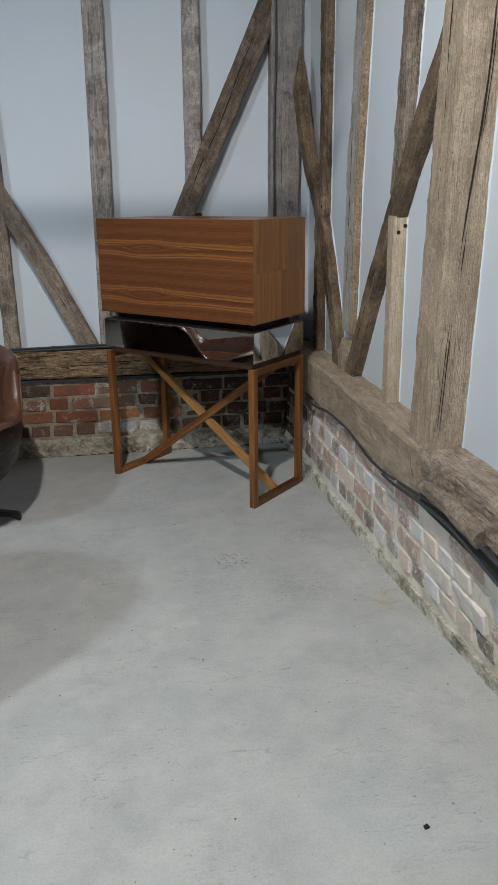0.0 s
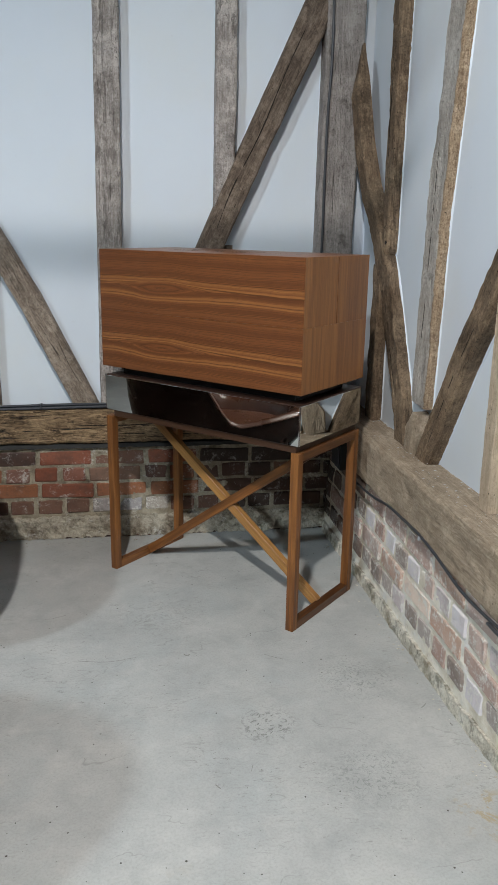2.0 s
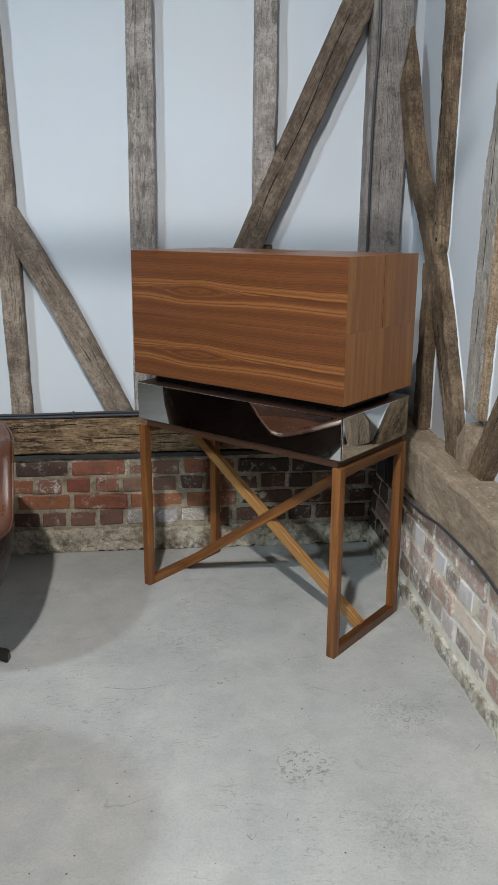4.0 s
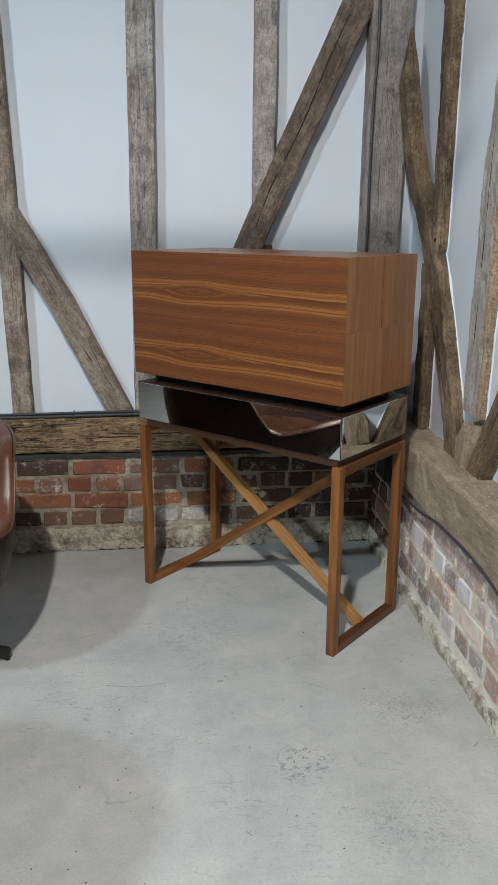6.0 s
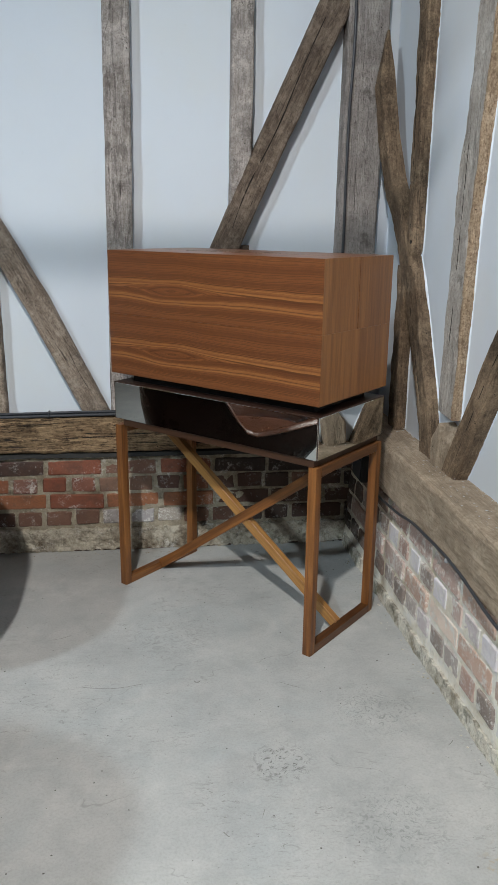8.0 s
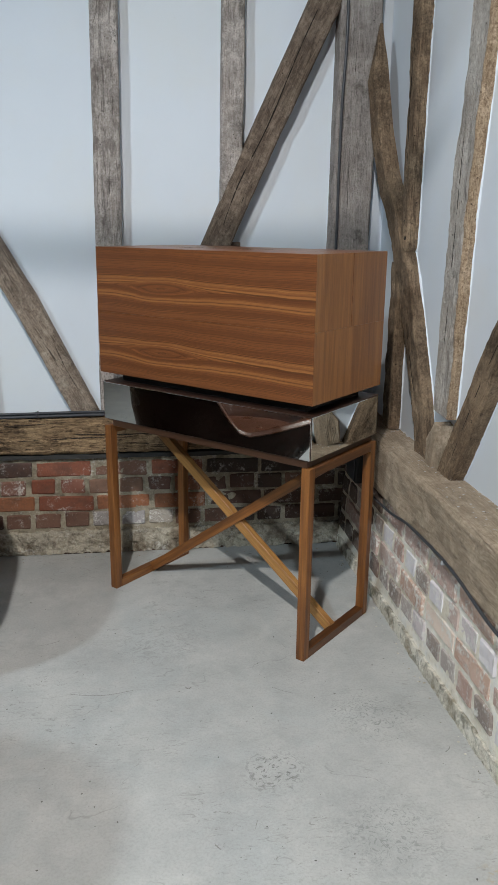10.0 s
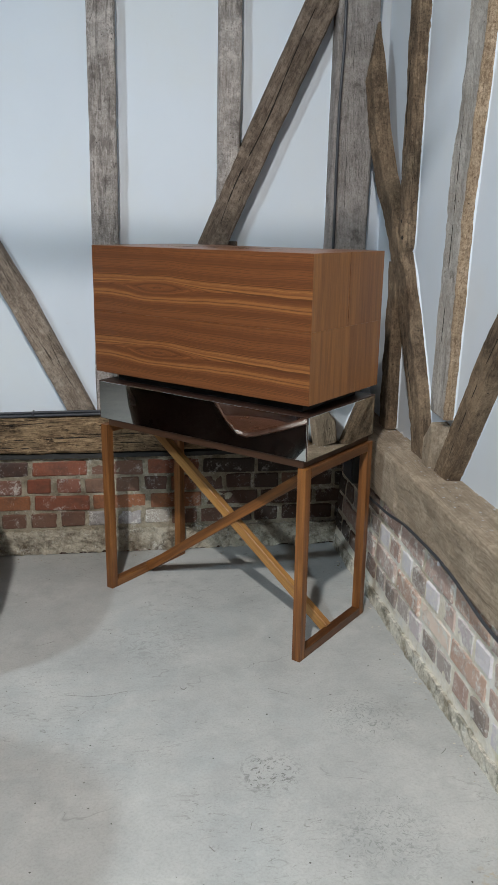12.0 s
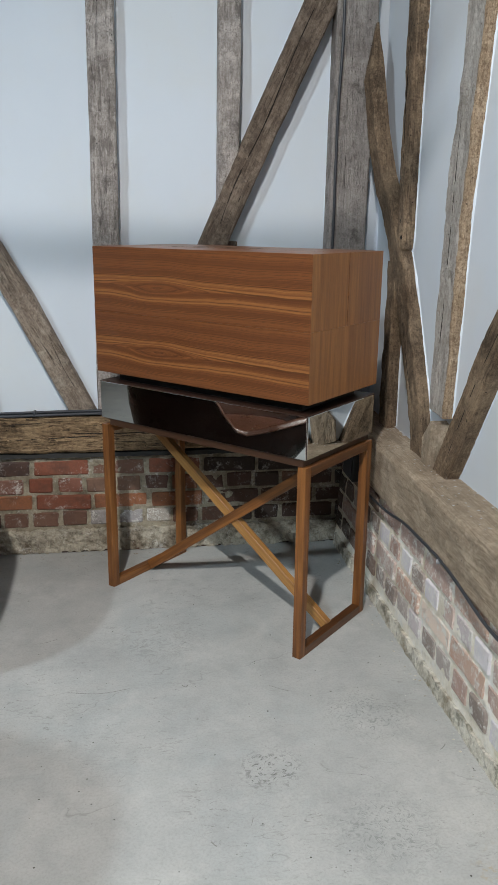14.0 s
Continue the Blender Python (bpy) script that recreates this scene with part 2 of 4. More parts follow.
def mat_concrete():
    m, n, l, b = shader("power_floated_concrete")
    v = mapped(n, l, (1, 1, 1))
    big = noise_tex(n, l, v, 1.3, 7, 0.62, 0.6)
    mid = noise_tex(n, l, v, 6.0, 10, 0.74, 0.2)
    fine = noise_tex(n, l, v, 150.0, 5, 0.65)
    c = ramp(n, l, big, [(0.3, (0.37, 0.38, 0.37)), (0.5, (0.44, 0.445, 0.435)), (0.7, (0.51, 0.51, 0.495))])
    c = mix(n, l, 0.45, c, ramp(n, l, mid, [(0.32, (0.28, 0.292, 0.29)), (0.5, (0.44, 0.445, 0.435)), (0.68, (0.57, 0.565, 0.545))]))
    cool = ramp(n, l, noise_tex(n, l, v, 2.4, 5, 0.6, 1.0), [(0.5, (0, 0, 0)), (0.66, (1, 1, 1))])
    c = mix(n, l, maths(n, l, "MULTIPLY", cool, 0.4), c, (0.40, 0.435, 0.44))
    patch = ramp(n, l, noise_tex(n, l, v, 2.3, 4), [(0.47, (0, 0, 0)), (0.58, (1, 1, 1))])
    for turn, seed, strength in ((0.7, 0.0, 0.8), (-0.5, 3.0, 0.7), (1.4, 6.0, 0.6)):
        sv = node(n, "ShaderNodeMapping", Scale=(8.0, 24.0, 1.0), Rotation=(0, 0, turn), Location=(seed, seed, 0))
        l.new(v, sv.inputs["Vector"])
        scuff = ramp(n, l, noise_tex(n, l, sv.outputs[0], 2.6, 7, 0.75, 1.2), [(0.59, (0, 0, 0)), (0.66, (1, 1, 1))])
        c = mix(n, l, maths(n, l, "MULTIPLY", maths(n, l, "MULTIPLY", scuff, patch), strength), c, (0.23, 0.225, 0.21))
    for scale, lo, hi, gate in ((13.0, 0.030, 0.055, 0.52), (34.0, 0.035, 0.075, 0.5)):
        pits = n.new("ShaderNodeTexVoronoi")
        pits.inputs["Scale"].default_value = scale
        l.new(v, pits.inputs["Vector"])
        pit = ramp(n, l, pits.outputs["Distance"], [(lo, (1, 1, 1)), (hi, (0, 0, 0))])
        pit = maths(n, l, "MULTIPLY", pit, ramp(n, l, noise_tex(n, l, v, scale * 0.45, 2), [(gate, (0, 0, 0)), (gate + 0.06, (1, 1, 1))]))
        c = mix(n, l, maths(n, l, "MULTIPLY", pit, 0.75), c, (0.12, 0.115, 0.10))
    c = mix(n, l, maths(n, l, "MULTIPLY", ramp(n, l, fine, [(0.45, (0, 0, 0)), (0.72, (1, 1, 1))]), 0.34), c, (0.25, 0.245, 0.23))
    pale = ramp(n, l, noise_tex(n, l, v, 3.6, 10, 0.8, 0.2), [(0.54, (0, 0, 0)), (0.70, (1, 1, 1))])
    c = mix(n, l, maths(n, l, "MULTIPLY", pale, 0.4), c, (0.63, 0.62, 0.595))
    rust = ramp(n, l, noise_tex(n, l, v, 1.9, 8, 0.7, 1.5), [(0.66, (0, 0, 0)), (0.76, (1, 1, 1))])
    c = mix(n, l, maths(n, l, "MULTIPLY", rust, 0.3), c, (0.42, 0.36, 0.26))
    # hair cracks and drag marks
    for turn, size, width, gate, dark in ((0.4, 1.6, 0.003, 0.57, 0.38), (-0.9, 2.4, 0.003, 0.59, 0.34)):
        hv = node(n, "ShaderNodeMapping", Scale=(1.0, 2.2, 1.0), Rotation=(0, 0, turn), Location=(turn * 9, size, 0))
        l.new(v, hv.inputs["Vector"])
        hair = ramp(n, l, noise_tex(n, l, hv.outputs[0], size, 5, 0.5, 0.4), [(0.5 - width, (0, 0, 0)), (0.5, (1, 1, 1)), (0.5 + width, (0, 0, 0))])
        gated = ramp(n, l, noise_tex(n, l, hv.outputs[0], size * 1.6, 2), [(gate, (0, 0, 0)), (gate + 0.04, (1, 1, 1))])
        c = mix(n, l, maths(n, l, "MULTIPLY", maths(n, l, "MULTIPLY", hair, gated), dark), c, (0.17, 0.165, 0.15))
    # a swirl of boot scuffs, smaller ones beside it, and a tan drip from the wall
    for (px, py), rad, size, amount, tint in (((0.385, 2.66), 0.10, 34.0, 0.9, (0.15, 0.15, 0.14)), ((0.70, 2.86), 0.16, 40.0, 0.65, (0.20, 0.215, 0.20)),
                                              ((0.62, 2.42), 0.17, 44.0, 0.6, (0.20, 0.215, 0.20)), ((0.10, 3.32), 0.2, 22.0, 0.4, (0.24, 0.24, 0.23)),
                                              ((0.86, 2.25), 0.12, 9.0, 0.8, (0.40, 0.32, 0.19))):
        off = n.new("ShaderNodeVectorMath")
        off.operation = "DISTANCE"
        l.new(v, off.inputs[0])
        off.inputs[1].default_value = (px, py, 0)
        near = ramp(n, l, maths(n, l, "DIVIDE", off.outputs["Value"], rad), [(0.35, (1, 1, 1)), (1.0, (0, 0, 0))])
        marks = ramp(n, l, noise_tex(n, l, v, size, 6, 0.7, 2.5), [(0.52, (0, 0, 0)), (0.60, (1, 1, 1))])
        c = mix(n, l, maths(n, l, "MULTIPLY", maths(n, l, "MULTIPLY", near, marks), amount), c, tint)
    l.new(c, b.inputs["Base Color"])
    r = ramp(n, l, mid, [(0.3, (0.45, 0.45, 0.45)), (0.7, (0.65, 0.65, 0.65))])
    l.new(r, b.inputs["Roughness"])
    b.inputs["Specular IOR Level"].default_value = 0.35
    bump(n, l, b, maths(n, l, "ADD", mid, maths(n, l, "MULTIPLY", fine, 0.2)), 0.18, 0.004)
    return m


def mat_walnut(name, along, light, mid, dark, gloss=0.42, close=1.0):
    """Oiled walnut. along: the axis on which the grain runs."""
    m, n, l, b = shader(name)
    v, rnd = shifted(n, l, mapped(n, l, (1, 1, 1)), 3.0)
    s = {"x": (0.5, 10, 10), "y": (10, 0.5, 10), "z": (10 * close, 10 * close, 0.5 * close)}[along]
    mp = node(n, "ShaderNodeMapping", Scale=s)
    l.new(v, mp.inputs["Vector"])
    band = noise_tex(n, l, mp.outputs[0], 2.0, 3, 0.5, 0.3)
    line = noise_tex(n, l, mp.outputs[0], 7.5, 6, 0.6, 0.4)
    c = ramp(n, l, band, [(0.3, dark), (0.5, mid), (0.68, light)])
    c = mix(n, l, 0.5, c, ramp(n, l, line, [(0.35, dark), (0.6, mid), (0.75, light)]))
    pore = node(n, "ShaderNodeMapping", Scale=tuple(k * 4 for k in s))
    l.new(v, pore.inputs["Vector"])
    pores = noise_tex(n, l, pore.outputs[0], 14.0, 2, 0.5)
    c = mix(n, l, maths(n, l, "MULTIPLY", ramp(n, l, pores, [(0.3, (1, 1, 1)), (0.42, (0, 0, 0))]), 0.35), c, tuple(k * 0.5 for k in dark))
    hsv = n.new("ShaderNodeHueSaturation")
    tone = maths(n, l, "MULTIPLY_ADD", rnd, 0.16)
    tone.node.inputs[2].default_value = 0.90
    l.new(tone, hsv.inputs["Value"])
    l.new(c, hsv.inputs["Color"])
    l.new(hsv.outputs[0], b.inputs["Base Color"])
    b.inputs["Roughness"].default_value = gloss
    bump(n, l, b, pores, 0.08, 0.001)
    return m


def mat_figured(name, light, mid, dark, gloss=0.4):
    """Figured walnut veneer: the same leaf, with one eye in its grain, is laid on both cases of the front, one above the other."""
    m, n, l, b = shader(name)
    tc = n.new("ShaderNodeTexCoord")
    sep = n.new("ShaderNodeSeparateXYZ")
    l.new(tc.outputs["Object"], sep.inputs[0])
    x = sep.outputs["X"]
    z = maths(n, l, "SUBTRACT", sep.outputs["Z"], 0.8265)
    leaf = n.new("ShaderNodeMath")
    leaf.operation = "MODULO"
    l.new(z, leaf.inputs[0])
    leaf.inputs[1].default_value = 0.2072
    which = maths(n, l, "FLOOR", maths(n, l, "DIVIDE", z, 0.2072))
    comb = n.new("ShaderNodeCombineXYZ")
    l.new(x, comb.inputs["X"])
    l.new(maths(n, l, "MULTIPLY", which, 0.013), comb.inputs["Y"])
    l.new(leaf.outputs[0], comb.inputs["Z"])
    slow = node(n, "ShaderNodeMapping", Scale=(3.2, 1, 7))
    l.new(comb.outputs[0], slow.inputs["Vector"])
    wav = maths(n, l, "MULTIPLY", maths(n, l, "SUBTRACT", noise_tex(n, l, slow.outputs[0], 1.3, 2, 0.5), 0.5), 0.020)
    dx = maths(n, l, "SUBTRACT", x, -0.580)
    dz = maths(n, l, "SUBTRACT", leaf.outputs[0], 0.094)
    dz = maths(n, l, "ADD", maths(n, l, "ADD", dz, wav), maths(n, l, "MULTIPLY", dx, 0.012))
    th = maths(n, l, "MULTIPLY", maths(n, l, "TANH", maths(n, l, "MULTIPLY", dx, 7.5)), 0.021)
    f = maths(n, l, "SQRT", maths(n, l, "ADD", maths(n, l, "MULTIPLY", dz, dz), maths(n, l, "MULTIPLY", th, th)))
    side = maths(n, l, "MULTIPLY", maths(n, l, "SIGN", dz), 0.004)
    c = ramp(n, l, maths(n, l, "MULTIPLY", maths(n, l, "ADD", f, side), 8.5),
             [(0.0, mid), (0.05, dark), (0.10, mid), (0.15, dark), (0.19, mid), (0.225, light), (0.26, mid), (0.305, light), (0.335, mid), (0.45, dark), (0.62, mid), (0.82, dark), (1.0, mid)])
    one = n.new("ShaderNodeTexNoise")
    one.noise_dimensions = "1D"
    one.inputs["Scale"].default_value, one.inputs["Detail"].default_value, one.inputs["Roughness"].default_value = 460.0, 4.0, 0.75
    l.new(maths(n, l, "ADD", f, maths(n, l, "MULTIPLY", side, 9.0)), one.inputs["W"])
    lines = ramp(n, l, one.outputs["Fac"], [(0.40, (1, 1, 1)), (0.48, (0, 0, 0)), (1.0, (0, 0, 0))])
    c = mix(n, l, maths(n, l, "MULTIPLY", lines, 0.85), c, tuple(k * 0.62 for k in dark))
    glow = ramp(n, l, one.outputs["Fac"], [(0.56, (0, 0, 0)), (0.68, (1, 1, 1))])
    c = mix(n, l, maths(n, l, "MULTIPLY", glow, 0.34), c, light)
    fib = node(n, "ShaderNodeMapping", Scale=(1.1, 20, 60))
    l.new(tc.outputs["Object"], fib.inputs["Vector"])
    pores = noise_tex(n, l, fib.outputs[0], 12.0, 3, 0.6)
    c = mix(n, l, maths(n, l, "MULTIPLY", ramp(n, l, pores, [(0.36, (1, 1, 1)), (0.5, (0, 0, 0))]), 0.4), c, tuple(k * 0.6 for k in dark))
    l.new(c, b.inputs["Base Color"])
    b.inputs["Roughness"].default_value = gloss
    bump(n, l, b, pores, 0.06, 0.001)
    return m


def mat_mirror():
    m, n, l, b = shader("smoked_mirror_glass")
    b.inputs["Base Color"].default_value = (0.72, 0.73, 0.71, 1)
    b.inputs["Metallic"].default_value, b.inputs["Roughness"].default_value = 1.0, 0.012
    return m


def mat_leather(name, tones, shine=0.35):
    m, n, l, b = shader(name)
    v = mapped(n, l, (1, 1, 1))
    big = noise_tex(n, l, v, 5.0, 6, 0.6)
    vo = n.new("ShaderNodeTexVoronoi")
    vo.inputs["Scale"].default_value = 240.0
    l.new(v, vo.inputs["Vector"])
    c = ramp(n, l, big, list(zip((0.3, 0.55, 0.75), tones)))
    l.new(c, b.inputs["Base Color"])
    r = ramp(n, l, noise_tex(n, l, v, 9.0, 5), [(0.3, (0.22, 0.22, 0.22)), (0.7, (0.40, 0.40, 0.40))])
    l.new(r, b.inputs["Roughness"])
    b.inputs["Specular IOR Level"].default_value = shine
    h = maths(n, l, "ADD", maths(n, l, "MULTIPLY", vo.outputs["Distance"], 0.15), big)
    crease = noise_tex(n, l, v, 17.0, 5, 0.6, 1.4)
    h = maths(n, l, "ADD", h, maths(n, l, "MULTIPLY", crease, 0.7))
    bump(n, l, b, h, 0.35, 0.010)
    return m


PLASTER = mat_plaster()
OAK = mat_oak("weathered_oak", (0.59, 0.495, 0.405), (0.323, 0.249, 0.194), (0.056, 0.038, 0.028), 0.6, 0.6, 0.35, 0.0, 0.6)
OAK_GREY = mat_oak("silvered_oak", (0.76, 0.70, 0.66), (0.473, 0.417, 0.383), (0.119, 0.092, 0.078), 0.6, 0.4, 0.3, 0.0, 0.85)
OAK_LIMED = mat_oak("limed_oak", (0.74, 0.71, 0.67), (0.58, 0.535, 0.485), (0.25, 0.205, 0.165), 0.6, 0.25, 0.3, 0.0, 0.45, 0.3)
OAK_POST = mat_oak("grey_post_oak", (0.48, 0.44, 0.415), (0.318, 0.284, 0.267), (0.14, 0.119, 0.108), 0.4, 0.25, 0.0, -0.7, 0.25)
OAK_BROWN = mat_oak("brown_oak", (0.385, 0.305, 0.24), (0.159, 0.116, 0.086), (0.035, 0.024, 0.018), 0.45, 0.3, 0.0, -0.7, 0.5)
OAK_WARM = mat_oak("warm_oak", (0.46, 0.335, 0.22), (0.194, 0.131, 0.084), (0.028, 0.02, 0.014), 0.5, 0.35, 0.3, -0.5, 0.5)
OAK_WORM = mat_oak("worm_eaten_oak", (0.66, 0.51, 0.365), (0.44, 0.315, 0.205), (0.15, 0.092, 0.056), 0.6, 0.2, 0.75)
OAK_SILL = mat_oak("pale_sill_oak", (0.58, 0.48, 0.37), (0.40, 0.315, 0.23), (0.19, 0.14, 0.095), 0.5, 0.25, 0.15, 0.0, 0.3, 0.25)
OAK_PALE = mat_oak("pale_post_oak", (0.72, 0.59, 0.455), (0.55, 0.43, 0.315), (0.27, 0.195, 0.13), 0.6, 0.3, 0.4, 0.0, 0.35, 0.3)
OAK_NEW = mat_oak("pale_new_oak", (0.74, 0.62, 0.48), (0.60, 0.48, 0.35), (0.36, 0.27, 0.185), 0.4, 0.15, 0.15, 0.0, 0.0, 0.15)
OAK_DARK = mat_oak("dark_sill_oak", (0.50, 0.345, 0.20), (0.22, 0.14, 0.078), (0.012, 0.009, 0.007), 0.4, 1.0, 0.0, 1.0)
NORTH = {
    "R": mat_brick("red_brick", 0.16, ((0.25, 0.085, 0.052), (0.29, 0.10, 0.06), (0.22, 0.08, 0.055)), (0.24, 0.11, 0.07)),
    "O": mat_brick("orange_brick", 0.12, ((0.31, 0.125, 0.062), (0.28, 0.11, 0.06)), (0.27, 0.13, 0.08)),
    "B": mat_brick("brown_brick", 0.24, ((0.19, 0.10, 0.072), (0.16, 0.085, 0.062), (0.21, 0.12, 0.085)), (0.19, 0.12, 0.085)),
    "D": mat_brick("burnt_brick", 0.12, ((0.065, 0.045, 0.04), (0.09, 0.052, 0.042)), (0.15, 0.07, 0.05)),
    "L": mat_brick("limed_red_brick", 0.5, ((0.25, 0.105, 0.075), (0.22, 0.11, 0.085)), (0.28, 0.16, 0.12)),
    "P": mat_brick("pale_grey_brick", 0.45, ((0.40, 0.38, 0.39), (0.36, 0.335, 0.33)), (0.38, 0.33, 0.30)),
    "W": mat_brick("whitened_brick", 0.75, ((0.45, 0.41, 0.36), (0.40, 0.35, 0.30)), (0.46, 0.42, 0.37)),
    # dark foot-course bricks; towards the corner this tone paints in the shade
    "S": mat_brick("shaded_dark_brick", 0.16, ((0.07, 0.045, 0.037), (0.10, 0.056, 0.043), (0.05, 0.037, 0.033)), (0.085, 0.06, 0.047)),
}
EAST = {
    "p": mat_brick("limed_pink_brick", 0.7, ((0.50, 0.355, 0.305), (0.42, 0.28, 0.235), (0.56, 0.425, 0.375)), (0.58, 0.47, 0.41), 0.5),
    "v": mat_brick("limed_lavender_brick", 0.75, ((0.72, 0.69, 0.73), (0.62, 0.55, 0.56), (0.76, 0.74, 0.78)), (0.70, 0.61, 0.58), 0.25),
    "o": mat_brick("limed_orange_brick", 0.7, ((0.56, 0.375, 0.29), (0.50, 0.36, 0.30)), (0.60, 0.49, 0.42), 0.5),
    "g": mat_brick("limed_grey_brick", 0.66, ((0.36, 0.30, 0.27), (0.27, 0.22, 0.195), (0.45, 0.395, 0.365)), (0.47, 0.40, 0.355), 0.7),
    "w": mat_brick("whitened_pink_brick", 0.66, ((0.82, 0.68, 0.58), (0.83, 0.76, 0.69), (0.78, 0.72, 0.70)), (0.74, 0.60, 0.50), 0.45),
    # limed brick with the corner's shade put into its colour
    "s": mat_brick("shaded_limed_brick", 0.3, ((0.18, 0.135, 0.115), (0.25, 0.18, 0.15), (0.13, 0.105, 0.09)), (0.23, 0.17, 0.14), 0.8),
}
MORTAR = mat_mortar("grey_mortar", (0.41, 0.36, 0.275), (0.19, 0.16, 0.115))
MORTAR_LIME = mat_mortar("lime_mortar", (0.88, 0.84, 0.75), (0.70, 0.62, 0.48), 0.12, 0.45)
RUBBLE = mat_mortar("crumbling_lime_footing", (0.56, 0.51, 0.415), (0.15, 0.115, 0.08))
RUBBLE_DAMP = mat_mortar("damp_footing", (0.80, 0.76, 0.66), (0.30, 0.26, 0.19), 0.6, 1.0)
CONCRETE = mat_concrete()
VENEER = mat_figured("figured_walnut_veneer", (0.305, 0.126, 0.038), (0.19, 0.068, 0.022), (0.122, 0.04, 0.0135))
VENEER_SIDE = mat_walnut("walnut_side_veneer", "z", (0.41, 0.185, 0.056), (0.285, 0.12, 0.035), (0.165, 0.066, 0.02), 0.42, 1.5)
VENEER_TOP = mat_walnut("walnut_top_veneer", "x", (0.30, 0.13, 0.052), (0.21, 0.078, 0.028), (0.12, 0.041, 0.015), 0.35)
# the stand's walnut again, with shade put into its colour
WALNUT_SHADED = mat_walnut("shaded_solid_walnut", "z", (0.24, 0.10, 0.03), (0.13, 0.05, 0.015), (0.055, 0.02, 0.007), 0.45, 2.2)
# the stand's walnut again, brightened as if lit
WALNUT_LIT = mat_walnut("lit_solid_walnut", "z", (0.49, 0.265, 0.085), (0.345, 0.165, 0.047), (0.19, 0.082, 0.023), 0.42, 2.2)
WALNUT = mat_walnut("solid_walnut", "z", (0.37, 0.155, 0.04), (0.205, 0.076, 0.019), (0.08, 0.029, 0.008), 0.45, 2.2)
BLACK = mat_plain("black_lacquer", (0.004, 0.0035, 0.003), 0.6)
EDGE = mat_plain("walnut_edge", (0.034, 0.016, 0.010), 0.45)
BOARD = mat_walnut("dark_walnut_board", "x", (0.085, 0.04, 0.021), (0.055, 0.025, 0.013), (0.03, 0.013, 0.007), 0.4)
MIRROR = mat_mirror()
LEATHER = mat_leather("brown_leather", ((0.07, 0.026, 0.014), (0.105, 0.042, 0.023), (0.14, 0.058, 0.033)), 0.55)
LEATHER_DARK = mat_leather("dark_brown_leather", ((0.011, 0.005, 0.0037), (0.016, 0.0075, 0.0055), (0.022, 0.010, 0.0075)), 0.12)
METAL = mat_plain("dark_cast_metal", (0.035, 0.034, 0.033), 0.35, 0.6)
CABLE_BLACK = mat_plain("black_cable", (0.045, 0.048, 0.055), 0.42)
CABLE_GREY = mat_plain("grey_cable", (0.035, 0.038, 0.046), 0.6)
SLATE = mat_plain("damp_course", (0.03, 0.029, 0.028), 0.9)
PLASTIC = mat_plain("white_plastic", (0.55, 0.55, 0.55), 0.4)
CLIP = mat_plain("clip_plastic", (0.30, 0.31, 0.33), 0.5)
SCUFF = mat_plain("floor_scuff", (0.24, 0.235, 0.22), 0.8)
GRIT = mat_plain("floor_grit", (0.10, 0.095, 0.085), 0.9)
CRACK = mat_plain("crack_shadow", (0.02, 0.014, 0.010), 0.95)
GREY_PAINT = mat_plain("grey_paint", (0.20, 0.21, 0.19), 0.6)

# ---------------------------------------------------------------- mesh helpers


def mesh_of(bm, name, material, smooth=False):
    me = bpy.data.meshes.new(name)
    bmesh.ops.recalc_face_normals(bm, faces=bm.faces)
    bm.to_mesh(me)
    bm.free()
    me.materials.append(material)
    if smooth:
        for p in me.polygons:
            p.use_smooth = True
    return me


def thing(name, bm, material, label, category, group="", kind="", at=None, smooth=False):
    ob = new(name, mesh_of(bm, name, material, smooth))
    if at is not None:
        ob.matrix_world = at
    return tagged(ob, label, category, group, kind)


def holder(name, label, category, at, group="", kind=""):
    ob = new(name)
    ob.empty_display_size = 0.1
    ob.matrix_world = at
    return tagged(ob, label, category, group, kind)


def part(name, bm, material, parent, label="", at=None, smooth=False):
    ob = new(name, mesh_of(bm, name, material, smooth))
    ob.parent = parent
    if at is not None:
        ob.matrix_basis = at
    return tagged(ob, label)


def box(x0, x1, y0, y1, z0, z1, bevel=0.0, segments=1):
    bm = bmesh.new()
    bmesh.ops.create_cube(bm, size=1.0)
    for v in bm.verts:
        v.co = Vector((x0 + (v.co.x + 0.5) * (x1 - x0), y0 + (v.co.y + 0.5) * (y1 - y0), z0 + (v.co.z + 0.5) * (z1 - z0)))
    if bevel:
        bmesh.ops.bevel(bm, geom=bm.edges[:], offset=bevel, segments=segments, affect="EDGES", profile=0.6)
    return bm


def bar(a, b, w, d, up, bevel=0.0012):
    """A straight bar from a to b in its own frame: its mesh, its length along z, and the pose that puts it there."""
    a, b = Vector(a), Vector(b)
    z = (b - a).normalized()
    x = Vector(up).cross(z).normalized()
    y = z.cross(x)
    m = Matrix((x, y, z)).transposed().to_4x4()
    m.translation = a
    return box(-w / 2, w / 2, -d / 2, d / 2, 0, (b - a).length, bevel), m


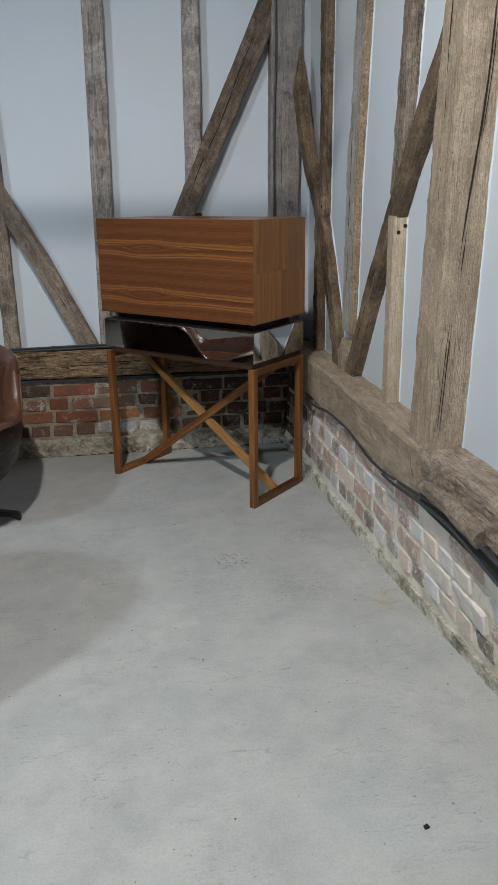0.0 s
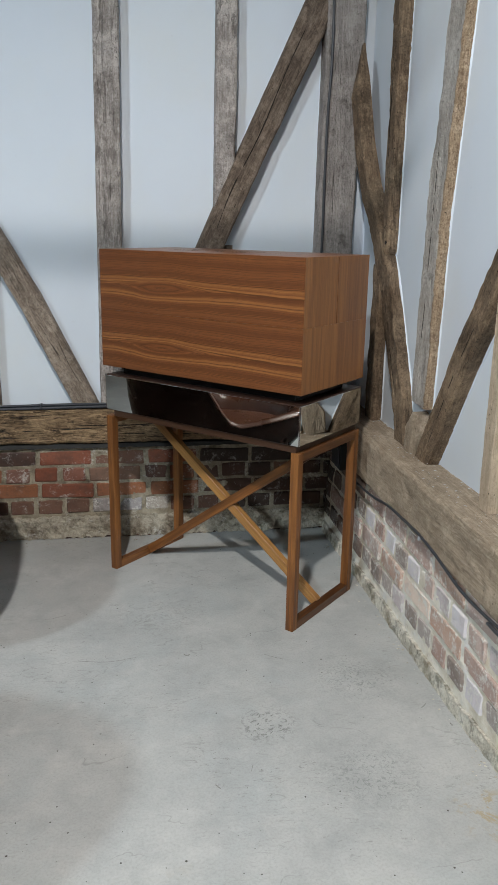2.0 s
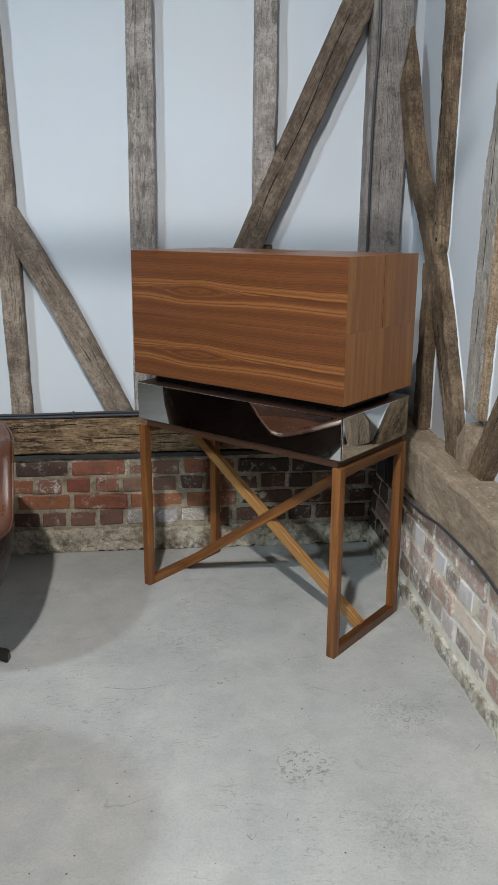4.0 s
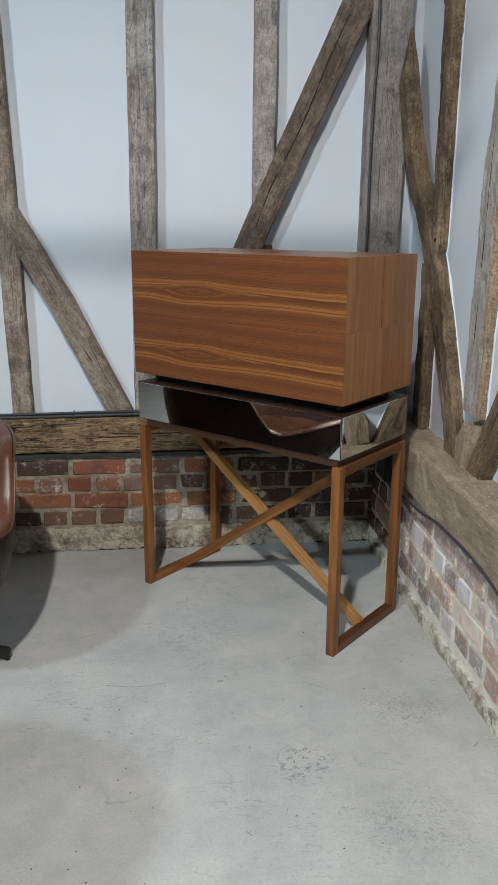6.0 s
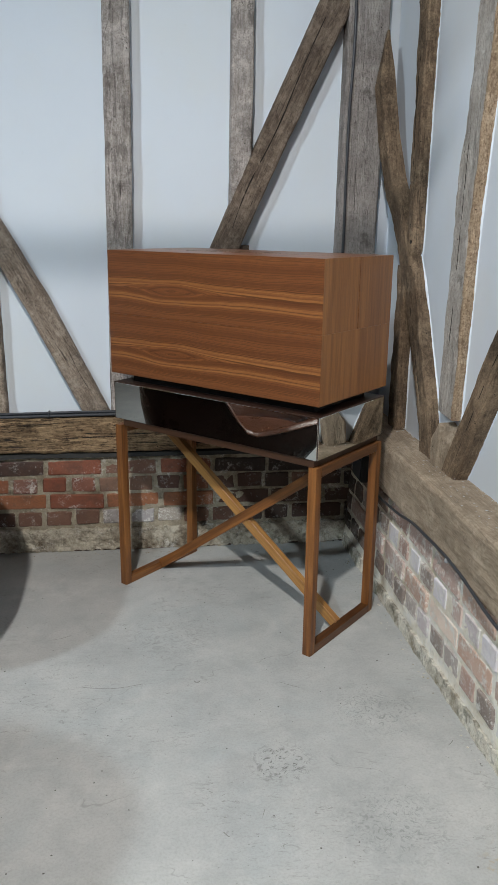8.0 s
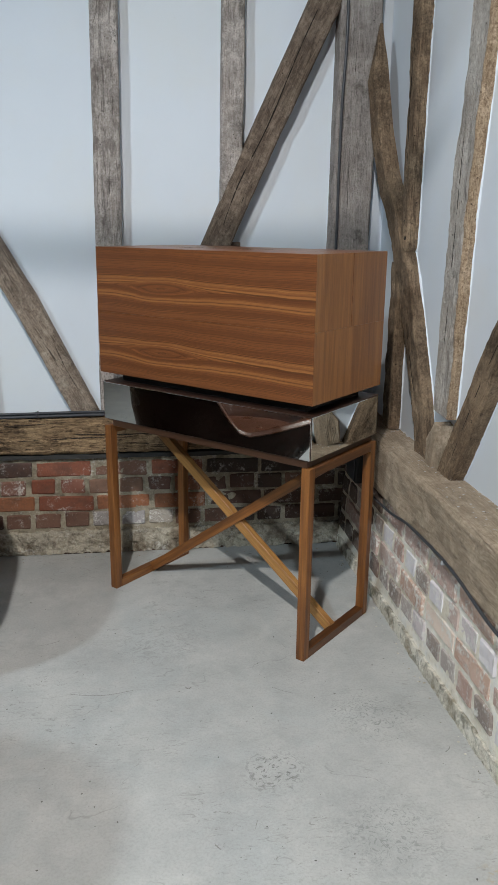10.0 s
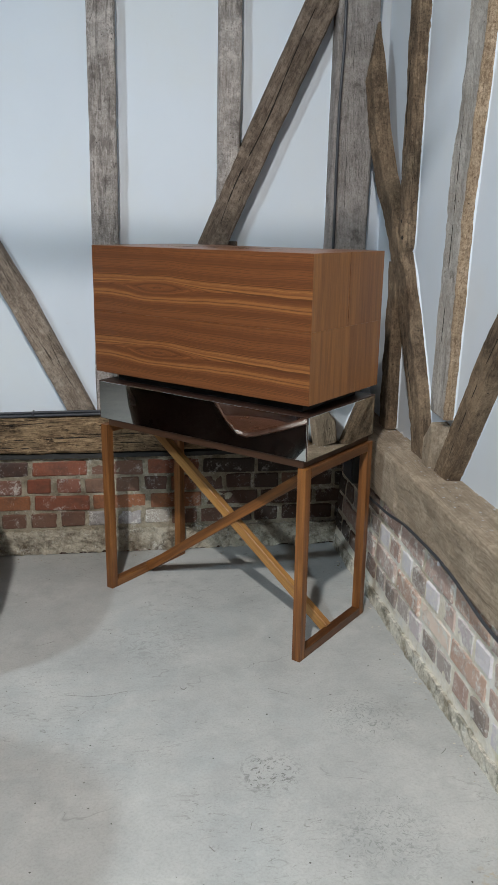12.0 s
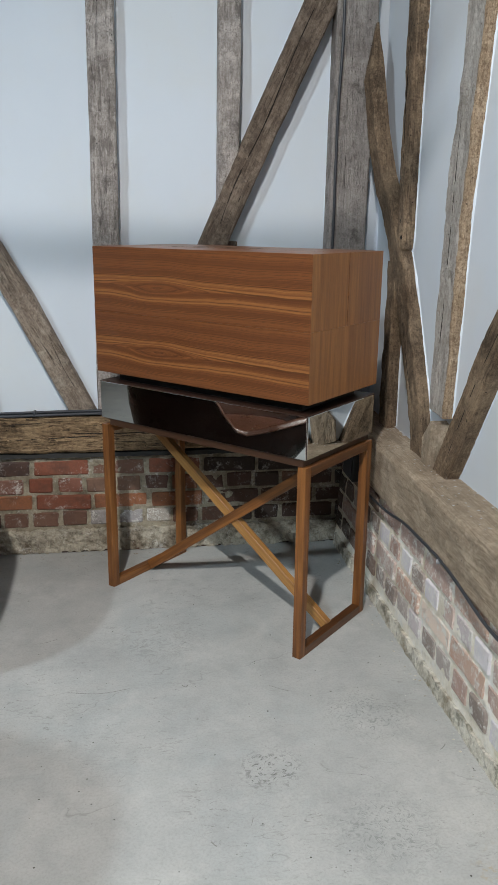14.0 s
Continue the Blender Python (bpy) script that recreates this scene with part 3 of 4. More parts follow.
def ring_tube(points, radius, sides=8):
    """A tube along a polyline."""
    bm = bmesh.new()
    pts = [Vector(p) for p in points]
    rings = []
    for i, p in enumerate(pts):
        t = (pts[min(i + 1, len(pts) - 1)] - pts[max(i - 1, 0)]).normalized()
        u = t.cross(Vector((0.3, 0.2, 0.93))).normalized()
        w = t.cross(u)
        rings.append([bm.verts.new(p + radius * (math.cos(a) * u + math.sin(a) * w)) for a in (2 * math.pi * k / sides for k in range(sides))])
    for r, q in zip(rings, rings[1:]):
        for k in range(sides):
            bm.faces.new((r[k], r[(k + 1) % sides], q[(k + 1) % sides], q[k]))
    bm.faces.new(rings[0])
    bm.faces.new(rings[-1])
    return bm


def smooth_path(points, steps=6, wobble=0.0, seed=0):
    """Points on a Catmull-Rom curve through the given ones."""
    pts = [Vector(p) for p in points]
    out = []
    for i in range(len(pts) - 1):
        p0, p1, p2, p3 = pts[max(i - 1, 0)], pts[i], pts[i + 1], pts[min(i + 2, len(pts) - 1)]
        for k in range(steps):
            t = k / steps
            q = 0.5 * (2 * p1 + (p2 - p0) * t + (2 * p0 - 5 * p1 + 4 * p2 - p3) * t * t + (3 * p1 - p0 - 3 * p2 + p3) * t ** 3)
            out.append(q + wobble * noise.noise_vector(q * 4 + Vector((seed, 0, 0))))
    out.append(pts[-1])
    return out


SPINES = {}


def timber(name, wall, spine, depth, material, label, rough=0.0078, chamfer=0.01, seed=0, category="timber beam", bow=(), thin=()):
    """A hewn timber on a wall. spine: rows of (along the wall, height, width); depth: (front, back) across the wall. It is built upright in its own
    frame, so that the grain runs along it, and bent to the spine."""
    u0, z0, u1, z1 = spine[0][0], spine[0][1], spine[-1][0], spine[-1][1]
    chord = Vector((u1 - u0, z1 - z0))
    length = chord.length
    du, dz = chord / length
    row = [((u - u0) * du + (z - z0) * dz, (u - u0) * dz - (z - z0) * du, w) for u, z, w in spine]
    steps = max(8, int(length / 0.018))
    front, back = depth
    thick = back - front
    bm = bmesh.new()
    rings = []
    for k in range(steps + 1):
        s = length * k / steps
        i = max(0, min(len(row) - 2, sum(r[0] <= s for r in row) - 1))
        (s0, c0, w0), (s1, c1, w1) = row[i], row[i + 1]
        f = 0 if s1 == s0 else (s - s0) / (s1 - s0)
        f = min(1, max(0, f))
        g = f * f * (3 - 2 * f) if len(row) > 2 else f
        c, w = c0 + (c1 - c0) * f, w0 + (w1 - w0) * g
        slim = thin[i] + (thin[i + 1] - thin[i]) * f if thin else 1.0
        out = bow[i] + (bow[i + 1] - bow[i]) * f if bow else 0.0
        ch = chamfer * (1 + 0.45 * noise.noise(Vector((s * 3, seed, 5))))
        ch = max(0.002, ch)
        h = w / 2
        prof = [(-h, thick), (-h, thick * 0.6), (-h, thick * 0.3), (-h, ch), (-h + ch * 0.35, ch * 0.35), (-h + ch, 0)]
        prof += [((h - ch) * k / 4, 0) for k in range(-3, 4)] + [(h - ch, 0), (h - ch * 0.35, ch * 0.35), (h, ch), (h, thick * 0.3), (h, thick * 0.6), (h, thick)]
        ring = []
        for j, (x, y) in enumerate(prof):
            q = Vector((x, y, s))
            e = rough * (0.55 * noise.noise(Vector((x * 5 + seed, y * 5, s * 3.0))) + 0.5 * noise.noise(Vector((x * 22 + seed, y * 22, s * 11.0))) + 0.45 * noise.noise(Vector((x * 60 + seed, y * 60, s * 33.0))))
            nx = -1 if x < -h * 0.9 else (1 if x > h * 0.9 else 0)
            ny = -1 if y < thick * 0.3 else 0
            ring.append(bm.verts.new(Vector((c + x + nx * e * 0.28, (y + ny * e) * slim + out, s))))
        rings.append(ring)
    for r, q in zip(rings, rings[1:]):
        for j in range(len(r)):
            bm.faces.new((r[j], r[(j + 1) % len(r)], q[(j + 1) % len(r)], q[j]))
    bm.faces.new(rings[0])
    bm.faces.new(rings[-1])
    if wall == "back":
        x, y, z = Vector((dz, 0, -du)), Vector((0, 1, 0)), Vector((du, 0, dz))
        at = Vector((u0, front, z0))
    else:
        x, y, z = Vector((0, dz, -du)), Vector((1, 0, 0)), Vector((0, du, dz))
        at = Vector((front, u0, z0))
    m = Matrix((x, y, z)).transposed().to_4x4()
    m.translation = at
    ob = thing(name, bm, material, label, category, "timber frame of the barn", at=m)
    SPINES[ob.name] = row
    return ob


def near_side(ob, material):
    """The side of a timber that looks back along the wall is of another surface than its face."""
    ob.data.materials.append(material)
    for p in ob.data.polygons:
        if p.index % 19 < 5:
            p.material_index = 1
    return ob


def on_timber(ob, s, x, y):
    """A point in the timber's own frame: s along it, x as a share of its half width, y behind its face."""
    row = SPINES[ob.name]
    i = max(0, min(len(row) - 2, sum(r[0] <= s for r in row) - 1))
    (s0, c0, w0), (s1, c1, w1) = row[i], row[i + 1]
    f = (s - s0) / (s1 - s0)
    return Vector((c0 + (c1 - c0) * f + x * (w0 + (w1 - w0) * f) / 2, y, s))


def crack(ob, rows, radius, seed):
    """A drying crack: a dark, uneven split that follows the grain. rows: (s, x, y)."""
    pts = smooth_path([on_timber(ob, *r) for r in rows], 10, 0.005, seed)
    bm = bmesh.new()
    prev = None
    for k, p in enumerate(pts):
        r = radius * (0.55 + 0.6 * abs(noise.noise(Vector((k * 0.31, seed, 0))))) * min(1, 4 * k / len(pts) + 0.1, 4 * (len(pts) - 1 - k) / len(pts) + 0.1)
        ring = [bm.verts.new(p + Vector(d) * r) for d in ((1, 0, 0), (0, 1, 0), (-1, 0, 0), (0, -1, 0))]
        if prev:
            for j in range(4):
                bm.faces.new((prev[j], prev[(j + 1) % 4], ring[(j + 1) % 4], ring[j]))
        prev = ring
    return part("crack", bm, CRACK, ob, "dark drying crack")


def rough_slab(x0, x1, y0, y1, z0, z1, nx, ny, nz, amp, freq, seed):
    """A block whose faces are uneven, as of rubble or lumpy mortar."""
    bm = bmesh.new()
    bmesh.ops.create_cube(bm, size=1.0)
    for axis, n in ((0, nx), (1, ny), (2, nz)):
        for k in range(1, n):
            co = Vector((0, 0, 0))
            co[axis] = -0.5 + k / n
            no = Vector((0, 0, 0))
            no[axis] = 1
            bmesh.ops.bisect_plane(bm, geom=bm.verts[:] + bm.edges[:] + bm.faces[:], plane_co=co, plane_no=no)
    for v in bm.verts:
        p = Vector((x0 + (v.co.x + 0.5) * (x1 - x0), y0 + (v.co.y + 0.5) * (y1 - y0), z0 + (v.co.z + 0.5) * (z1 - z0)))
        e = noise.noise_vector(p * freq + Vector((seed, 0, 0))) + 0.5 * noise.noise_vector(p * freq * 2.7 + Vector((0, seed, 0)))
        v.co = p + amp * e
    return bm


def lean(y, z):
    """The old wall has twisted: towards the corner its foot stands out, further along it stands back."""
    slope = 0.066 if y < 2.63 else 0.024
    return slope * (2.63 - min(4.0, max(1.2, y))) * (1 - min(0.4, max(0.0, z)) / 0.39)


def mortar_face(wall, u0, u1, front, depth, amp, seed):
    """The mortar of a brick wall: a finely uneven face that rises over the edges of the bricks in places, and plain sides behind it."""
    cell, z0, z1 = 0.011, -0.01, 0.413 if wall == "north" else 0.40
    nu, nz = int((u1 - u0) / cell), int((z1 - z0) / cell)
    bm = bmesh.new()
    grid = []
    for i in range(nu + 1):
        col = []
        for k in range(nz + 1):
            u, z = u0 + (u1 - u0) * i / nu, z0 + (z1 - z0) * k / nz
            e = noise.noise(Vector((u * 14, z * 20, seed))) + 0.7 * noise.noise(Vector((u * 38, z * 45, seed + 9.0)))
            d = front + amp * e + (lean(u, z) if wall == "east" else 0.0)
            col.append(bm.verts.new((u, d, z) if wall == "north" else (d, u, z)))
        grid.append(col)
    for i in range(nu):
        for k in range(nz):
            q = (grid[i][k], grid[i + 1][k], grid[i + 1][k + 1], grid[i][k + 1])
            bm.faces.new(q if wall == "north" else q[::-1])
    back = {}
    for i in (0, nu):
        for k in (0, nz):
            u, z = grid[i][k].co[0 if wall == "north" else 1], grid[i][k].co.z
            back[i, k] = bm.verts.new((u, front + depth, z) if wall == "north" else (front + depth, u, z))
    bm.faces.new([grid[i][nz] for i in range(nu + 1)] + [back[nu, nz], back[0, nz]])
    bm.faces.new([back[0, 0], back[nu, 0], back[nu, nz], back[0, nz]])
    bm.faces.new(grid[0] + [back[0, nz], back[0, 0]])
    bm.faces.new(grid[nu] + [back[nu, nz], back[nu, 0]])
    return bm


# ---------------------------------------------------------------- the barn's shell
FRONT, PANEL = 4.09, 4.155          # back wall: face of the studs, face of the plaster
R_FRONT, R_PANEL = 1.0, 1.045      # the other wall: the same two
BRICK_Y, BRICK_X = 4.085, 0.925
SILL = 0.585
EAVES = 4.2

floor = thing("floor", box(-7.0, 1.5, -6.5, 4.6, -0.2, 0.0), CONCRETE, "pale grey scuffed power-floated concrete floor", "floor", kind="structure")
thing("wall_north", box(-7.0, R_PANEL, PANEL, 4.45, SILL - 0.05, EAVES), PLASTER, "white painted plaster infill between oak studs", "wall", kind="structure")
thing("wall_east", box(R_PANEL, 1.35, -6.5, 4.45, SILL - 0.05, EAVES), PLASTER, "white painted plaster infill between oak studs", "wall", kind="structure")
thing("wall_west", box(-7.3, -7.0, -6.5, 4.45, 0.0, EAVES), GREY_PAINT, "plain grey-green painted boarded wall", "wall", kind="structure")
# closing wall out of view; its opening is added to go with the fill
wall_s = holder("wall_south", "unseen grey closing wall with a wide added opening", "wall", pose(0, 0, 0), kind="structure")
for nm, b6 in (("side_panel", (-7.3, -3.8, -6.8, -6.5, 0.0, EAVES)), ("side_panel", (0.8, 1.35, -6.8, -6.5, 0.0, EAVES)),
               ("head_panel", (-3.8, 0.8, -6.8, -6.5, 3.0, EAVES))):
    part(nm, box(*b6), GREY_PAINT, wall_s)
thing("ceiling", box(-7.3, 1.35, -6.8, 4.45, EAVES, EAVES + 0.1), OAK_BROWN, "plain dark boarded ceiling", "ceiling", kind="structure")

# unseen bar, added to block the key spot in a band across both walls
track = holder("lighting_track", "unseen slim black bar hung to cast a shadow band", "lighting track", pose(-0.4, 1.9, 2.75))
part("rail", box(-0.42, 0.66, -0.015, 0.015, -0.016, 0.016, 0.003), BLACK, track)
for x in (-0.38, 0.62):
    part("hanger", box(x - 0.004, x + 0.004, -0.004, 0.004, 0.0165, EAVES - 2.75), METAL, track, "thin metal hanger rod")

# ---------------------------------------------------------------- timber frame
timber("oak_stud", "back", [(-0.54, SILL, 0.078), (-0.548, 1.5, 0.08), (-0.57, 2.2, 0.09), (-0.59, EAVES, 0.09)], (FRONT, PANEL + 0.01), OAK,
       "weathered grey-brown oak stud on a white wall", seed=1)
broad_stud = timber("oak_stud", "back", [(-0.043, SILL, 0.096), (-0.034, 1.27, 0.098), (-0.023, 2.1, 0.099), (-0.01, EAVES, 0.1)], (FRONT, PANEL + 0.01), OAK_GREY,
       "broad silvered oak stud with flaking limewash", seed=2)
timber("oak_stud", "back", [(0.441, SILL, 0.056), (0.441, 1.26, 0.056)], (FRONT + 0.01, PANEL + 0.01), OAK_BROWN,
       "short brown oak stud under a brace", seed=3)
timber("oak_stud", "back", [(0.431, 1.36, 0.082), (0.438, 2.12, 0.082), (0.444, EAVES, 0.085)], (FRONT, PANEL + 0.01), OAK_GREY,
       "slim silvered oak stud ending on a brace", seed=4)
long_brace = timber("oak_brace", "back", [(0.068, SILL - 0.014, 0.1), (0.40, 1.31, 0.1), (0.49, 1.51, 0.104), (0.676, 1.90, 0.108), (0.842, 2.25, 0.118), (0.90, 2.37, 0.118)], (FRONT - 0.012, PANEL + 0.01), OAK_BROWN,
       "slanting brown oak brace with a long drying crack", seed=5)
left_brace = timber("oak_brace", "back", [(-0.138, SILL - 0.014, 0.094), (-0.358, 1.035, 0.094), (-0.56, 1.40, 0.092), (-0.945, 2.03, 0.096)], (FRONT, PANEL + 0.01), OAK,
       "slanting weathered oak brace falling to the sill", seed=6)
corner_post = timber("corner_post", "back", [(0.902, SILL, 0.158), (0.897, 1.25, 0.155), (0.906, 2.1, 0.158), (0.91, EAVES, 0.16)], (FRONT - 0.015, PANEL + 0.06), OAK_POST,
       "broad squared silvered oak corner post", seed=7, category="post")

curved_brace = timber("oak_brace", "right", [(3.425, SILL - 0.05, 0.112), (3.522, 0.78, 0.11), (3.715, 1.136, 0.11), (3.855, 1.33, 0.106), (3.95, 1.5, 0.098), (3.995, 1.66, 0.092), (4.022, 1.85, 0.084), (4.05, 2.03, 0.02)],
       (R_FRONT, R_PANEL + 0.01), OAK_WARM, "curved brown oak brace running up to the corner post", seed=8, bow=[0, 0, 0, -0.008, -0.03, -0.05, -0.068, -0.035], thin=[1, 1, 1, 1, 1, 1, 1, 0.15])
hung_stud = timber("oak_stud", "right", [(3.748, 1.232, 0.03), (3.748, 1.245, 0.062), (3.748, 1.275, 0.078), (3.755, 2.1, 0.092), (3.76, EAVES, 0.09)], (R_FRONT, R_PANEL + 0.01), OAK_WARM,
       "brown oak stud ending on a curved brace", seed=9)
timber("oak_stud", "right", [(3.825, SILL, 0.098), (3.822, 1.2, 0.085)], (R_FRONT, R_PANEL + 0.01), OAK_WARM,
       "short weathered oak stud on the sill", seed=10)
worm_stud = timber("oak_stud", "right", [(3.314, 0.755, 0.128), (3.296, 1.36, 0.134), (3.222, 2.1, 0.142), (3.067, EAVES, 0.14)], (R_FRONT + 0.010, R_PANEL + 0.01), OAK_LIMED,
       "weathered oak stud with worm-eaten side", seed=11)
timber("oak_block", "right", [(3.325, SILL, 0.08), (3.32, 0.655, 0.082), (3.292, 0.728, 0.03)], (R_FRONT - 0.012, R_PANEL + 0.01), OAK_SILL,
       "wedge-shaped oak block between two brace feet", seed=12, category="timber block")
foot_brace = timber("oak_brace", "right", [(3.255, SILL - 0.06, 0.10), (2.98, 0.97, 0.10), (2.765, 1.265, 0.105), (2.585, 1.5, 0.10), (2.31, 1.82, 0.10)], (R_FRONT - 0.004, R_PANEL + 0.01),
       OAK_WARM, "slanting brown oak brace running up to a post", seed=13)
timber("oak_stud", "right", [(2.74, 1.34, 0.09), (2.68, 1.94, 0.092), (2.565, EAVES, 0.095)], (R_FRONT, R_PANEL + 0.01), OAK,
       "weathered oak stud ending on a brace", seed=14)
pale_stud = timber("oak_stud", "right", [(2.73, SILL, 0.065), (2.735, 1.27, 0.07)], (R_FRONT - 0.008, R_PANEL + 0.01), OAK_NEW,
       "short pale new oak stud with two peg holes", rough=0.002, seed=15)
heavy_post = timber("oak_post", "right", [(2.213, SILL, 0.162), (2.182, 1.1, 0.16), (2.133, 1.85, 0.142), (2.05, EAVES, 0.13)], (0.925, R_PANEL + 0.03), OAK_PALE,
       "heavy pale oak post with a long crack", seed=16, category="post")
near_side(worm_stud, OAK_WORM)

east_sill = timber("sill_beam", "right", [(2.16, 0.4925, 0.185), (3.0, 0.4925, 0.183), (4.075, 0.49, 0.18)], (0.905, 1.25), OAK_SILL,
       "pale weathered oak sill beam on low brickwork", rough=0.009, chamfer=0.014, seed=17)
timber("sill_beam", "right", [(-6.4, 0.52, 0.13), (1.2, 0.52, 0.13), (2.15, 0.515, 0.14)], (0.915, 1.25), OAK,
       "rough pale oak sill beam with a broken joint", rough=0.016, chamfer=0.02, seed=18)
timber("packing_timber", "right", [(1.70, 0.475, 0.05), (1.9, 0.487, 0.06), (2.08, 0.48, 0.045)], (0.885, 0.99), OAK,
       "rough oak packing piece wedged under the sill", rough=0.012, chamfer=0.016, seed=19, category="timber block")
north_sill = timber("sill_beam", "back", [(-6.9, 0.510, 0.150), (-0.6, 0.510, 0.150), (1.04, 0.508, 0.148)], (4.062, 4.3), OAK_DARK,
       "dark rough-hewn oak sill beam on low brickwork", rough=0.013, chamfer=0.016, seed=20)

crack(heavy_post, [(0.03, -1.0, 0.034), (0.3, -1.0, 0.038), (0.5, -1.0, 0.046), (0.75, -1.0, 0.062), (1.0, -1.0, 0.08), (1.3, -1.0, 0.088), (1.8, -1.0, 0.08)], 0.0042, 3)
crack(heavy_post, [(0.35, -1.0, 0.046), (0.5, -1.0, 0.056), (0.68, -1.0, 0.064)], 0.0022, 5)
crack(heavy_post, [(0.06, -1.0, 0.026), (0.2, -1.0, 0.03), (0.42, -1.0, 0.036)], 0.0018, 6)
crack(heavy_post, [(0.9, -1.0, 0.08), (1.05, -1.0, 0.092), (1.2, -1.0, 0.096)], 0.002, 7)
crack(heavy_post, [(0.7, -0.1, 0.001), (1.1, 0.05, 0.001), (1.6, 0.0, 0.001)], 0.0022, 8)
crack(long_brace, [(0.75, -0.05, 0.0), (1.0, -0.25, 0.0), (1.25, -0.1, 0.0), (1.5, -0.3, 0.0), (1.85, -0.15, 0.0)], 0.0038, 11)
crack(long_brace, [(0.72, 0.45, 0.0), (0.9, 0.5, 0.0), (1.05, 0.4, 0.0)], 0.0028, 13)
crack(broad_stud, [(0.5, 0.2, 0.0), (0.7, 0.25, 0.0), (0.9, 0.15, 0.0)], 0.0016, 17)
crack(left_brace, [(0.12, 0.5, 0.0), (0.22, 0.4, 0.0), (0.34, 0.55, 0.0)], 0.0014, 19)
crack(corner_post, [(0.75, -0.2, 0.0), (1.0, -0.25, 0.0), (1.5, -0.15, 0.0)], 0.0014, 23)
crack(curved_brace, [(0.25, 0.1, 0.0), (0.45, 0.2, 0.0), (0.65, 0.1, 0.0)], 0.002, 29)
crack(hung_stud, [(0.2, 0.0, 0.0), (0.45, 0.15, 0.0), (0.7, 0.05, 0.0)], 0.0018, 31)
crack(worm_stud, [(0.1, 0.3, 0.0), (0.5, 0.1, 0.0), (0.9, 0.35, 0.0)], 0.0016, 37)
crack(foot_brace, [(0.15, -0.3, 0.0), (0.4, -0.1, 0.0), (0.7, -0.25, 0.0)], 0.0022, 41)
for k, (s0, s1, x0, rad) in enumerate(((5.8, 6.5, -0.45, 0.0026), (6.1, 6.95, 0.1, 0.0034), (6.35, 6.8, 0.55, 0.0024), (6.6, 7.3, -0.2, 0.003), (6.9, 7.6, 0.4, 0.0034), (7.2, 7.9, -0.5, 0.0026), (6.2, 6.7, -0.75, 0.002))):
    crack(north_sill, [(s0, x0, 0.0), (s0 * 0.6 + s1 * 0.4, x0 + 0.12, 0.0), (s1, x0 - 0.05, 0.0)], rad, 50 + k)
crack(east_sill, [(0.02, 0.2, 0.0), (0.05, -0.3, 0.0), (0.06, -0.8, 0.0)], 0.002, 43)
for beam, sv, xv, yv in ((pale_stud, 0.628, -1.0, 0.018), (pale_stud, 0.650, -1.0, 0.042), (hung_stud, 0.055, -0.6, -0.0005), (hung_stud, 0.11, -0.25, -0.0005)):
    hole = bmesh.new()
    bmesh.ops.create_cone(hole, cap_ends=True, segments=12, radius1=0.0075, radius2=0.0065, depth=0.004,
                          matrix=Matrix.Translation(on_timber(beam, sv, xv, yv)) @ (pose(0, 0, 0, 0, 90, 0) if xv == -1.0 else pose(0, 0, 0, 90, 0, 0)))
    part("peg_hole", hole, CRACK, beam, "dark round peg hole")



def plaster_edges(ob, depth, seed, share=1.0):
    """The plaster runs up to the timber in a thin ragged lip on both its sides. depth: how far its face stands before the plaster."""
    row = SPINES[ob.name]
    length = row[-1][0] * share
    steps = int(length / 0.012)
    for side in (-1, 1):
        bm, prev = bmesh.new(), None
        for k in range(steps + 1):
            s = length * k / steps
            e = noise.noise(Vector((s * 7, seed, side))) + 0.5 * noise.noise(Vector((s * 55, seed, side * 3)))
            reach, lift = 0.0014 + 0.0028 * max(0.0, e + 0.3), 0.003 + 0.005 * max(0.0, e + 0.45)
            edge = on_timber(ob, s, side, depth)
            ring = [bm.verts.new(edge + Vector((side * dx, dy, 0))) for dx, dy in ((-0.006, -lift), (reach * 0.45, -lift * 0.8), (reach, 0.0), (reach, 0.003), (-0.006, 0.003))]
            if prev:
                for j in range(5):
                    bm.faces.new((prev[j], prev[(j + 1) % 5], ring[(j + 1) % 5], ring[j]))
            prev = ring
        part("plaster_lip", bm, PLASTER, ob, "thin ragged white plaster edge", smooth=True)


for k, beam in enumerate([ob for ob in scene.objects if ob.name.split(".")[0] in ("oak_stud", "oak_brace", "corner_post", "oak_post")]):
    north = beam.matrix_world.translation.y > 4.06
    plaster_edges(beam, (PANEL - beam.matrix_world.translation.y) if north else (R_PANEL - beam.matrix_world.translation.x), k, 0.52 if beam == curved_brace else 1.0)

# ---------------------------------------------------------------- low brick walls
plinth_n = thing("wall_plinth_north", mortar_face("north", -1.9, 1.0, BRICK_Y + 0.0051, 0.21, 0.0045, 3), MORTAR,
                 "low old brick wall with grey mortar under the sill", "brick wall", kind="structure")
plinth_e = thing("wall_plinth_east", mortar_face("east", 1.0, 4.2, BRICK_X + 0.0046, 0.268, 0.0034, 5), MORTAR_LIME,
                 "low old brick wall smeared with lime mortar", "brick wall", kind="structure")
for b6 in ((-6.95, -1.9, BRICK_Y, 4.3, -0.01, 0.40), (BRICK_X, 1.2, -6.4, 1.0, -0.01, 0.40)):
    part("plain_stretch", box(*b6), MORTAR, plinth_n if b6[0] < -2 else plinth_e)
thing("damp_course", rough_slab(-6.95, 0.99, 4.073, 4.25, 0.413, 0.430, 330, 1, 3, 0.005, 24.0, 15), SLATE, "dark damp-proof strip under the sill", "trim", kind="structure")
